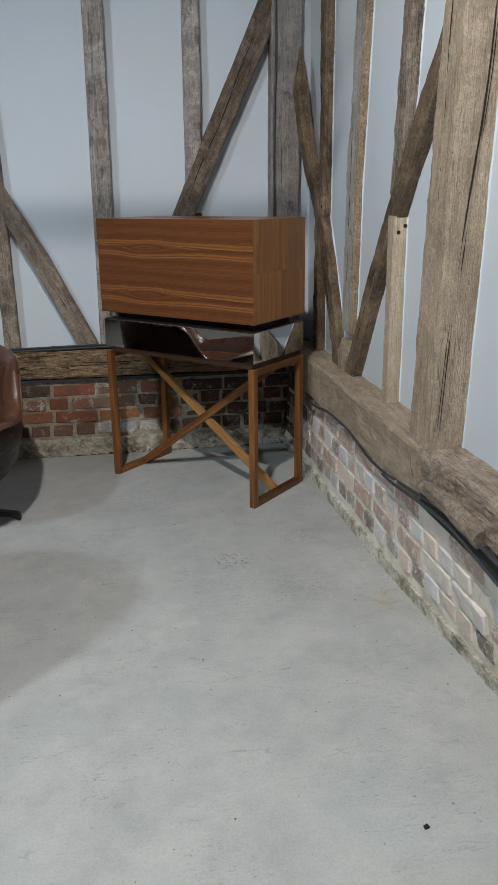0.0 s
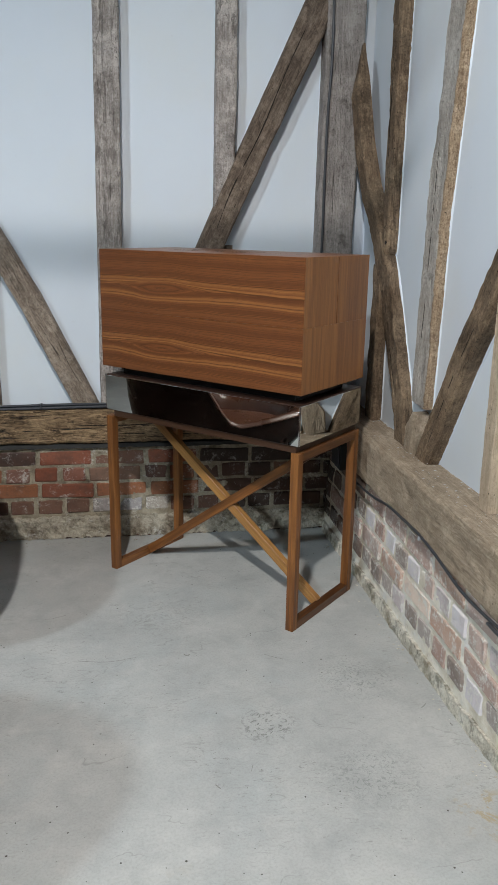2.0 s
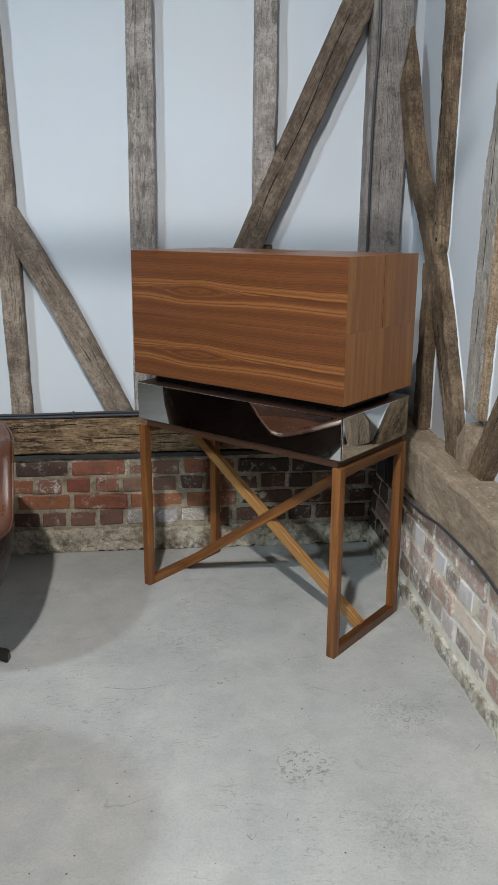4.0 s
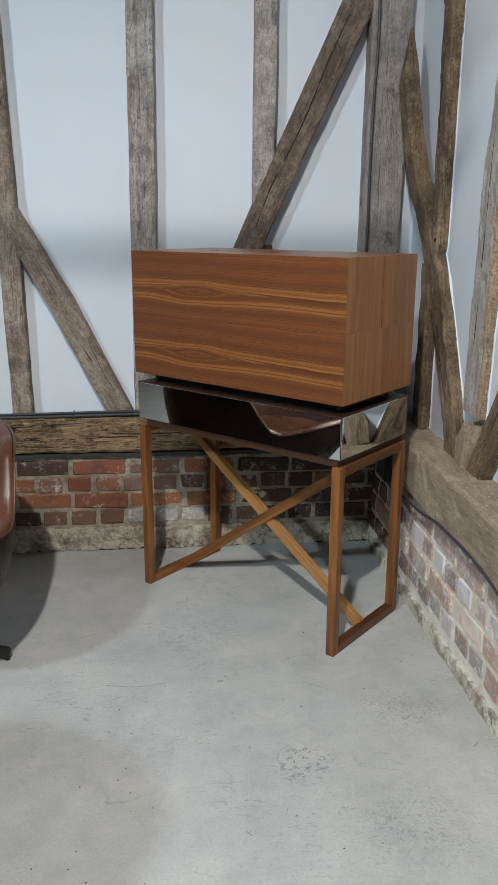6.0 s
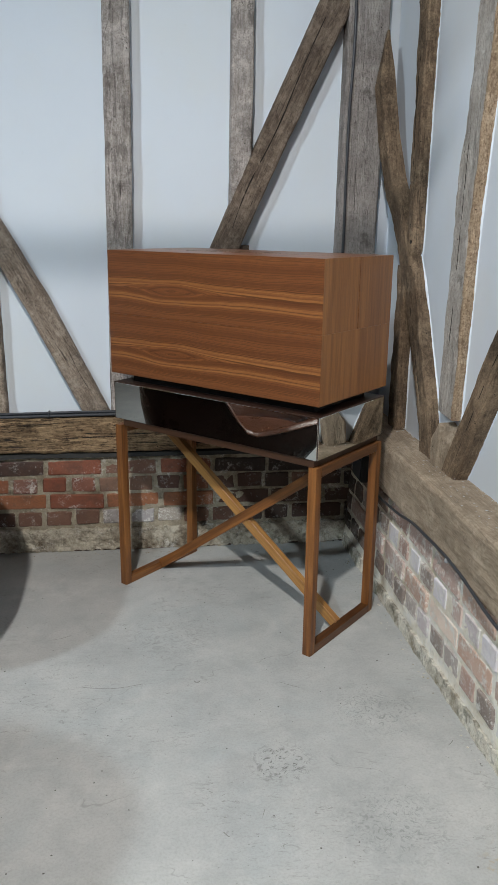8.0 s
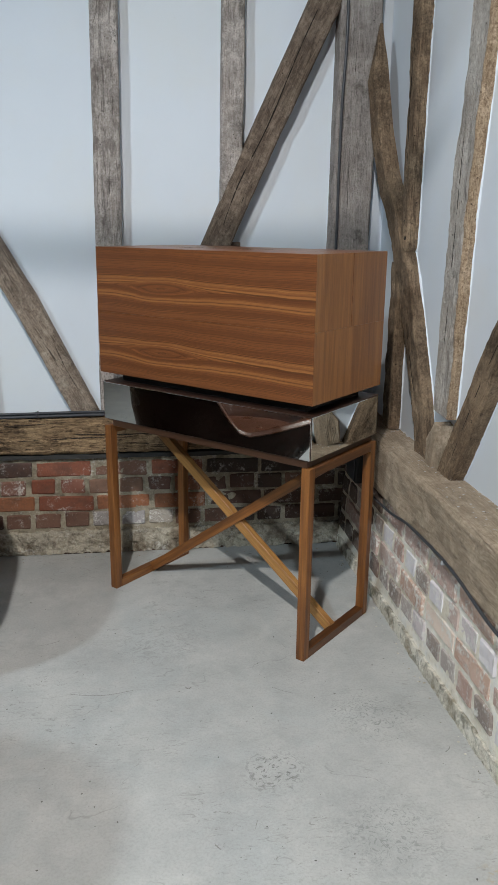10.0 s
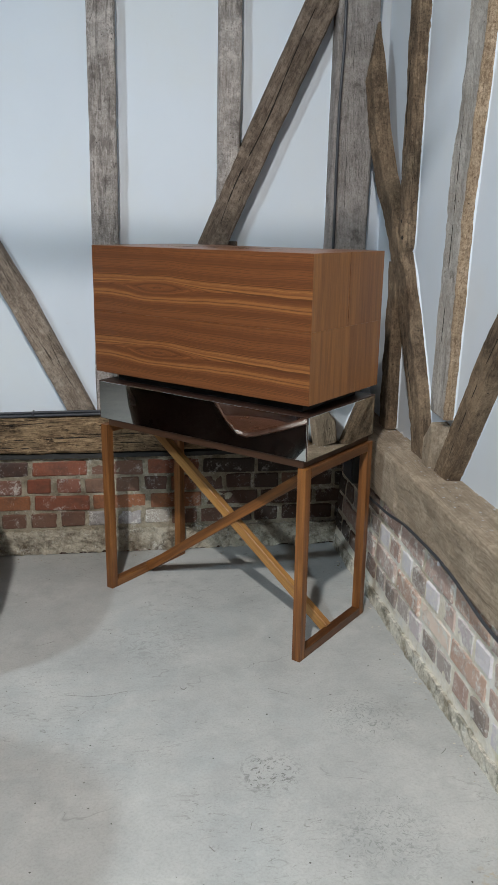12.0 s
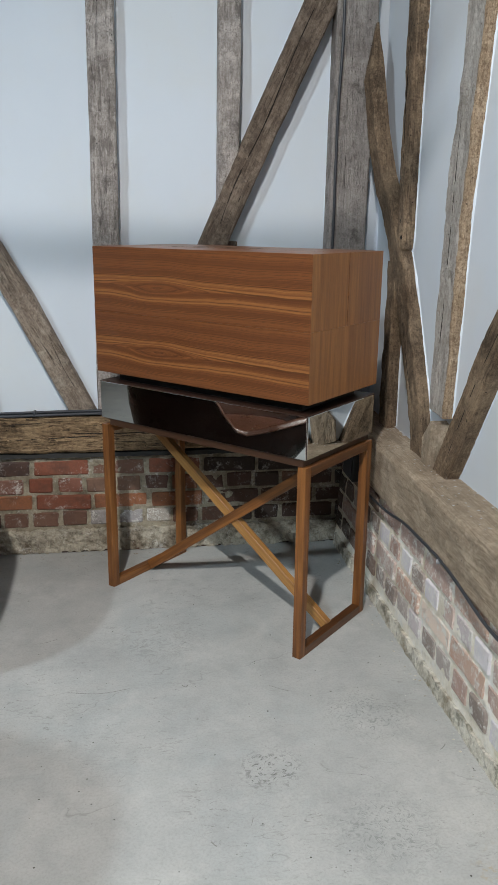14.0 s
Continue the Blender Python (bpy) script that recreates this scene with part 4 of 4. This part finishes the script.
thing("damp_course", box(0.912, 1.2, -6.4, 2.14, 0.398, 0.456, 0.004), SLATE, "dark damp-proof strip under the sill", "trim", kind="structure")
thing("footing_course", rough_slab(-2.2, 0.93, 4.074, 4.3, 0.004, 0.100, 330, 2, 12, 0.0095, 44.0, 7), RUBBLE, "crumbling white lime footing along the floor", "wall footing", kind="structure")
foot = rough_slab(0.919, 1.2, 0.9, 4.05, -0.012, 0.050, 2, 330, 7, 0.0055, 38.0, 9)
for v in foot.verts:
    v.co.x += lean(v.co.y, v.co.z)
thing("footing_course", foot, RUBBLE_DAMP, "damp mossy lime footing along the floor", "wall footing", kind="structure")


@functools.cache
def brick_mesh(length, height, seed, wall, tone):
    """One worn brick: face on -y, depth 0.1."""
    bm = box(-length / 2, length / 2, 0, 0.1, 0, height, 0.0048)
    for v in bm.verts:
        v.co += 0.005 * noise.noise_vector(v.co * 23 + Vector((seed * 3.1, 0, 0)))
    return mesh_of(bm, "brick", NORTH[tone] if wall == "north" else EAST[tone])


rng = random.Random(11)
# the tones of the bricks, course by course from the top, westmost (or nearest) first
# S and s at the corner end darken the bricks where the cabinet shades them
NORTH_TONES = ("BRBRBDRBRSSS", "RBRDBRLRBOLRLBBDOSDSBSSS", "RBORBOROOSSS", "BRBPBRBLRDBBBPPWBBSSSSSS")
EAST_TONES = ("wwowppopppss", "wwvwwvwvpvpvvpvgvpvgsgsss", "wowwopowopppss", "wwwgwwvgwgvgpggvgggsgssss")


def lay(parent, wall, start, end, tops, step_out=0.0, tones=None):
    for r, top in enumerate(tops):
        stretch = r % 2 == 0
        step = 0.2305 if stretch else 0.1153
        u = start + (0.0 if stretch else 0.085)
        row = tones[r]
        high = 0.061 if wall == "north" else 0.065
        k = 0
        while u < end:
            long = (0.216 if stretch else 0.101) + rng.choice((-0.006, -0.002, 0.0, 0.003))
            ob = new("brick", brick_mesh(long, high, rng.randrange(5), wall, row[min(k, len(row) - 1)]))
            ob.parent = parent
            z = top - high + rng.uniform(-0.003, 0.003)
            proud = rng.uniform(-0.0035, 0.002) - step_out
            tilt = rng.uniform(-0.8, 0.8)
            if wall == "north":
                ob.matrix_basis = pose(u + step / 2, BRICK_Y + proud, z, 0, tilt, rng.uniform(-1, 1))
            else:
                lean_deg = math.degrees(math.atan(lean(u, 0.0) / 0.39))
                ob.matrix_basis = pose(BRICK_X + proud + lean(u + step / 2, z), u + step / 2, z, tilt + lean_deg, 0, -90 + rng.uniform(-1.2, 1.2))
            u += step + rng.uniform(-0.003, 0.003)
            k += 1


# ---------------------------------------------------------------- drinks cabinet on its stand
D, N = Vector((0.716, -0.698, 0)), Vector((0.698, 0.716, 0))
at = Matrix((D, N, Vector((0, 0, 1)))).transposed().to_4x4()
at.translation = (0.560, 3.150, 0)
W, DEEP, T = 0.864, 0.414, 0.030
cab = holder("drinks_cabinet", "walnut drinks cabinet with mirrored drawer on crossed walnut stand", "cabinet", at)


def veneered(bm):
    """Sets front, side and top veneers by the way each face looks."""
    for f in bm.faces:
        f.normal_update()
        f.material_index = 0 if abs(f.normal.y) > 0.7 else (1 if abs(f.normal.x) > 0.7 else 2)


def case(name, x0, x1, y0, y1, z0, z1, label=""):
    bm = box(x0, x1, y0, y1, z0, z1, 0.0005)
    bmesh.ops.recalc_face_normals(bm, faces=bm.faces)
    veneered(bm)
    ob = part(name, bm, VENEER, cab, label)
    ob.data.materials.append(VENEER_SIDE)
    ob.data.materials.append(VENEER_TOP)
    return ob


SEAM = 0.206
CW, CD = W + 0.010, DEEP + 0.004          # the veneered cases stand a little over the mirrored drawer
case("lower_case", -CW, 0.001, 0, CD, 0.826, 1.0356, "book-matched walnut veneered lower case")
case("front_lid", -CW, 0.001, 0, SEAM - 0.0012, 1.0359, 1.251, "hinged walnut veneered front lid")
case("rear_case", -CW, 0.001, SEAM + 0.0012, CD, 1.0359, 1.251)
part("recessed_plinth", box(-W + 0.05, -0.05, 0.05, DEEP - 0.05, 0.794, 0.827), BLACK, cab, "black recessed shadow-gap plinth")
drawer = part("drawer_box", box(-W + 0.0008, -0.0008, 0.0008, DEEP - 0.0008, 0.6585, 0.7935, 0.0005), EDGE, cab, "dark box faced with mirror glass")
part("mirror_pane", box(-W + 0.0028, -0.0028, 0, 0.0036, 0.660, 0.7905, 0.0006), MIRROR, drawer, "bevelled mirror glass")
part("mirror_pane", box(-W + 0.0028, -0.0028, DEEP - 0.0036, DEEP, 0.660, 0.7905, 0.0006), MIRROR, drawer, "bevelled mirror glass")
part("mirror_pane", box(-0.0036, 0, 0.004, DEEP - 0.004, 0.660, 0.7905, 0.0008), MIRROR, drawer, "bevelled mirror glass")
part("mirror_pane", box(-W, -W + 0.0036, 0.004, DEEP - 0.004, 0.660, 0.7905, 0.0008), MIRROR, drawer, "bevelled mirror glass")
part("base_board", box(-W + 0.036, -0.014, 0.006, DEEP - 0.006, 0.6352, 0.6583, 0.001), BOARD, cab, "dark walnut base board")


part("lid_joint", box(-W + 0.003, -0.0007, SEAM - 0.001, SEAM + 0.001, 1.038, 1.2498), BLACK, cab, "dark joint between lid and rear case")
for y0, x0, x1 in ((0.165, -0.66, -0.34), (0.247, -0.64, -0.32)):
    part("finger_slot", box(x0, x1, y0, y0 + 0.006, 1.248, 1.2515), BLACK, cab, "narrow dark finger slot in the top")


def rail(name, a, b, up, w=T, d=T, label="", wood=WALNUT):
    bm, m = bar(a, b, w, d, up)
    return part(name, bm, wood, cab, label, m)


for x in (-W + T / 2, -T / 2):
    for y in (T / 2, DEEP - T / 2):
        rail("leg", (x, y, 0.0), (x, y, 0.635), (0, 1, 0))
    # rails of the right frame carry their shade in the colour
    wood = WALNUT if x < -T else WALNUT_SHADED
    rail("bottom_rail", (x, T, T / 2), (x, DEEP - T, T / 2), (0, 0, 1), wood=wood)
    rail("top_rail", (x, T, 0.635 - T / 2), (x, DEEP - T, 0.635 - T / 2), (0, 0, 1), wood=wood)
# the falling brace has the light on its faces painted in as a golden tone
rail("cross_brace", (-W + T, DEEP / 2 + 0.004, 0.612), (-T, DEEP / 2 + 0.004, 0.022), (0, 1, 0), 0.034, 0.026, "golden walnut cross brace, its lit faces put into the colour", WALNUT_LIT)
rail("cross_brace", (-W + T, DEEP / 2 - 0.004, 0.022), (-T, DEEP / 2 - 0.004, 0.612), (0, 1, 0), 0.034, 0.026, "slanting walnut cross brace")

# ---------------------------------------------------------------- leather tub chair
CH = Vector((-0.80, 3.27, 0))
chair = holder("tub_chair", "brown leather swivel tub chair with dark star base", "chair", Matrix.Translation(CH) @ pose(0, 0, 0, 0, 0, 6), "tub chairs")


SLIM, ASIDE = 0.86, 0.05            # the tub is narrower than deep and sits a little off its column


def rim_height(y):
    """Top of the shell: high round the back, dropping to low arms, then to the seat's front."""
    def ease(a, b, v):
        f = min(1, max(0, (v - a) / (b - a)))
        return f * f * (3 - 2 * f)
    h = 0.485 + 0.205 * ease(-0.12, 0.05, y) + 0.04 * ease(0.05, 0.36, y)
    return h + 0.035 * (1 - ease(-0.36, -0.10, y))


def shell_bm(outside):
    """The outside of the tub, from its foot over the rim, or its lining, from the rim down to the seat."""
    bm = bmesh.new()
    around, rows = 72, []
    for k in range(around):
        a = 2 * math.pi * k / around
        sx, sy = math.sin(a), math.cos(a)
        ex = 0.82
        px, py = math.copysign(abs(sx) ** ex, sx), math.copysign(abs(sy) ** ex, sy)
        top = rim_height(py * 0.38)
        if outside:
            prof = [(r, 0.15 + (top - 0.15) * f) for f, r in ((0.0, 0.08), (0.02, 0.17), (0.10, 0.235), (0.25, 0.295), (0.45, 0.345), (0.7, 0.374), (0.9, 0.384), (0.965, 0.380))]
        else:
            prof = [(0.379, 0.15 + (top - 0.15) * 0.967), (0.372, top - 0.003), (0.362, top + 0.001)]
            prof += [(r, 0.36 + (top - 0.36) * f) for f, r in ((0.98, 0.347), (0.93, 0.330), (0.8, 0.308), (0.55, 0.29), (0.3, 0.275), (0.0, 0.24))]
        ahead = max(0.0, -py)
        rows.append([bm.verts.new((r * px * SLIM + ASIDE, r * py * (1 + 0.34 * ahead * min(1, max(0, (z - 0.2) / 0.25))), z)) for r, z in prof])
    for k in range(around):
        p, q = rows[k], rows[(k + 1) % around]
        for i in range(len(p) - 1):
            bm.faces.new((p[i], p[i + 1], q[i + 1], q[i]))
    bm.faces.new([r[0 if outside else -1] for r in rows])
    return bm


part("outer_shell", shell_bm(True), LEATHER_DARK, chair, "dark brown leather outer shell", smooth=True)
part("lining", shell_bm(False), LEATHER, chair, "brown leather inner back and arms", smooth=True)
cush = bmesh.new()
bmesh.ops.create_uvsphere(cush, u_segments=40, v_segments=16, radius=1.0)
for v in cush.verts:
    r = math.hypot(v.co.x, v.co.y)
    z = math.copysign(abs(v.co.z) ** 0.5, v.co.z)
    v.co = Vector((v.co.x * 0.305 * SLIM + ASIDE, v.co.y * 0.35 - 0.06, 0.395 + z * 0.05))
part("seat_cushion", cush, LEATHER, chair, smooth=True)
pipe = []
for k in range(73):
    a = 2 * math.pi * k / 72
    px, py = (math.copysign(abs(s) ** 0.82, s) for s in (math.sin(a), math.cos(a)))
    pipe.append((0.383 * px * SLIM + ASIDE, 0.383 * py * (1 + 0.34 * max(0.0, -py)), rim_height(py * 0.38) - 0.014))
part("piping", ring_tube(pipe, 0.004, 6), LEATHER, chair, "rolled leather piping", smooth=True)
post = bmesh.new()
bmesh.ops.create_cone(post, cap_ends=True, segments=24, radius1=0.034, radius2=0.026, depth=0.13, matrix=Matrix.Translation((0, 0, 0.095)))
part("column", post, METAL, chair, "dark metal swivel column", smooth=False)
for k in range(4):
    leg = bmesh.new()
    rows = []
    for s, w, z0, z1 in ((0.0, 0.030, 0.045, 0.075), (0.15, 0.024, 0.034, 0.060), (0.29, 0.019, 0.020, 0.040), (0.325, 0.017, 0.0, 0.034), (0.333, 0.015, 0.0, 0.026)):
        rows.append([leg.verts.new(p) for p in ((s, -w, z0), (s, w, z0), (s, w * 0.7, z1), (s, -w * 0.7, z1))])
    for p, q in zip(rows, rows[1:]):
        for i in range(4):
            leg.faces.new((p[i], p[(i + 1) % 4], q[(i + 1) % 4], q[i]))
    leg.faces.new(rows[0])
    leg.faces.new(rows[-1])
    part("star_foot", leg, METAL, chair, at=pose(0, 0, 0, 0, 0, 90 * k - 11))

copy_thing(chair, pose(-0.96, 1.93, 0, 0, 0, -40))

# ---------------------------------------------------------------- cables
for dy, dz, r, sd in ((0.0, 0.0, 0.006, 1), (0.012, 0.001, 0.006, 4), (0.006, 0.0095, 0.005, 8)):
    pts = smooth_path([(-2.5 + 0.33 * k, 4.070 + dy, SILL + 0.008 + dz + 0.003 * math.sin(k * 1.7 + sd)) for k in range(11)], 4)
    thing("cable", ring_tube(pts, r), CABLE_GREY, "grey cable clipped along the sill", "cable", "cables on the sill", smooth=True)
for x in (-0.335, -1.1, 0.15):
    thing("cable_clip", box(x - 0.005, x + 0.005, 4.062, 4.100, SILL + 0.001, SILL + 0.0235, 0.003), CABLE_GREY, "small grey clip holding cables on the sill", "cable clip",
          "clips on the sill")
pts = smooth_path([(0.846, FRONT - 0.021, 3.55), (0.848, FRONT - 0.021, 2.3), (0.849, FRONT - 0.021, 2.0), (0.842, FRONT - 0.021, 1.75), (0.840, FRONT - 0.021, 1.4), (0.838, FRONT - 0.021, 0.62)], 8, 0.003)
thing("cable", ring_tube(pts, 0.0055), CABLE_BLACK, "dark cable running down the corner post", "cable", smooth=True)
for off, r, rows in ((0.0, 0.0048, [(3.62, 0.372), (3.4, 0.39), (3.22, 0.418), (3.0, 0.425), (2.85, 0.42), (2.63, 0.398), (2.45, 0.40), (2.33, 0.412), (2.1, 0.44), (1.87, 0.467), (1.63, 0.457), (1.2, 0.44)]),
                     (0.004, 0.0055, [(2.45, 0.392), (2.33, 0.398), (2.0, 0.43), (1.8, 0.432), (1.5, 0.40), (1.2, 0.38)])):
    pts = smooth_path([(0.902 - off, y, z) for y, z in rows], 6, 0.004, off * 900)
    thing("cable", ring_tube(pts, r), CABLE_BLACK, "black cable sagging along the brickwork", "cable", "cables on the brick wall", smooth=True)

for y, z in ((2.315, 0.412), (1.87, 0.466), (2.93, 0.422)):
    thing("cable_clip", box(0.893, 0.906, y - 0.003, y + 0.003, z - 0.007, z + 0.007, 0.002), CLIP, "small pale grey clip holding the black cable", "cable clip", "clips on the brick wall")
junction = holder("junction_box", "black plastic junction box fixed to the sill in the corner", "junction box", pose(0.905, 3.785, 0.44))
part("body", box(-0.040, 0.004, -0.06, 0.06, -0.052, 0.055, 0.005, 2), BLACK, junction)
part("lid", box(-0.046, -0.0402, -0.052, 0.052, -0.044, 0.047, 0.0025), CABLE_GREY, junction, "dark grey screwed lid")
for dy in (-0.042, 0.042):
    screw = bmesh.new()
    bmesh.ops.create_cone(screw, cap_ends=True, segments=10, radius1=0.004, radius2=0.0035, depth=0.002, matrix=Matrix.Translation((-0.047, dy, 0.036)) @ pose(0, 0, 0, 0, 90, 0))
    part("screw", screw, METAL, junction, "small metal screw")
pts = smooth_path([(0.885, 3.83, 0.40), (0.884, 3.85, 0.375), (0.889, 3.88, 0.37), (0.897, 3.90, 0.39), (0.900, 3.905, 0.44)], 8, 0.002)
thing("cable", ring_tube(pts, 0.0045), PLASTIC, "short pale cable looping below the junction box", "cable", smooth=True)

# ---------------------------------------------------------------- grit and flecks


def scatter(name, count, spots, size, material, label, seed, flat=0.5):
    """Loose chips, each an irregular little pebble, joined. spots: a function that gives a place."""
    r = random.Random(seed)
    verts, faces = [], []
    for _ in range(count):
        x, y, z = spots(r)
        k = size * (0.35 + r.random() ** 3 * 1.4)
        turn = r.random() * 6.3
        base = len(verts)
        for i in range(5):
            a = turn + i * 1.257
            e = k * r.uniform(0.6, 1.2)
            verts.append((x + math.cos(a) * e, y + math.sin(a) * e, z))
        verts.append((x + r.uniform(-0.3, 0.3) * k, y + r.uniform(-0.3, 0.3) * k, z + k * flat))
        faces += [(base + i, base + (i + 1) % 5, base + 5) for i in range(5)]
        faces.append(tuple(base + i for i in (4, 3, 2, 1, 0)))
    me = bpy.data.meshes.new(name)
    me.from_pydata(verts, [], faces)
    me.materials.append(material)
    return tagged(new(name, me), label, "debris", kind="stuff")


scatter("floor_grit", 520, lambda r: (r.uniform(-0.9, 0.9), r.uniform(0.9, 3.95), 0.0003), 0.0019, GRIT, "dark specks of grit on the concrete", 4, 0.3)
scatter("wall_crumbs", 160, lambda r: (lambda y: (0.908 + lean(y, 0) - abs(r.gauss(0, 0.022)), y, 0.0004))(r.uniform(1.2, 3.9)), 0.0034, RUBBLE_DAMP, "mortar crumbs fallen along the wall", 6)
scatter("wall_crumbs", 120, lambda r: (r.uniform(-1.0, 0.85), 4.045 - abs(r.gauss(0, 0.02)), 0.0004), 0.0034, RUBBLE, "mortar crumbs fallen along the wall", 8)
for k, (radius, rows) in enumerate(((0.0016, ((0.318, 2.498), (0.304, 2.458), (0.29, 2.414))), (0.0018, ((-0.149, 3.056), (-0.06, 3.04), (0.029, 3.056))),
                                    (0.0015, ((0.439, 3.024), (0.467, 3.004), (0.495, 2.987))), (0.0014, ((-0.345, 3.343), (-0.256, 3.35), (-0.212, 3.37))),
                                    (0.003, ((0.182, 3.056), (0.191, 3.045), (0.2, 3.054))), (0.0026, ((0.216, 2.438), (0.222, 2.429), (0.226, 2.423))),
                                    (0.002, ((0.844, 2.68), (0.855, 2.689), (0.863, 2.698))))):
    mark = ring_tube(smooth_path([(x, y, 0.0) for x, y in rows], 6, 0.004, k), radius * 0.6, 6)
    for v in mark.verts:
        v.co.z = v.co.z * 0.25 + 0.0002
    part("scuff_mark", mark, SCUFF, floor, "thin grey scuff mark")
scatter("plaster_crumbs", 170, lambda r: (1.043 - abs(r.gauss(0, 0.006)), r.uniform(1.9, 4.0), SILL + 0.003), 0.0042, PLASTIC, "white plaster crumbs along the foot of the wall", 12, 0.7)
scatter("paint_flecks", 240, lambda r: (r.uniform(0.925, 1.03), r.uniform(2.3, 3.95), SILL + 0.0045), 0.0028, PLASTIC, "white paint flecks on the sill", 9, 0.25)
stone = rough_slab(-0.0055, 0.0055, -0.005, 0.005, 0.0, 0.006, 4, 4, 3, 0.0022, 160.0, 2)
thing("pebble", stone, CRACK, "small dark stone on the concrete floor", "stone", at=pose(0.605, 1.262, 0.001, 0, 0, 20))

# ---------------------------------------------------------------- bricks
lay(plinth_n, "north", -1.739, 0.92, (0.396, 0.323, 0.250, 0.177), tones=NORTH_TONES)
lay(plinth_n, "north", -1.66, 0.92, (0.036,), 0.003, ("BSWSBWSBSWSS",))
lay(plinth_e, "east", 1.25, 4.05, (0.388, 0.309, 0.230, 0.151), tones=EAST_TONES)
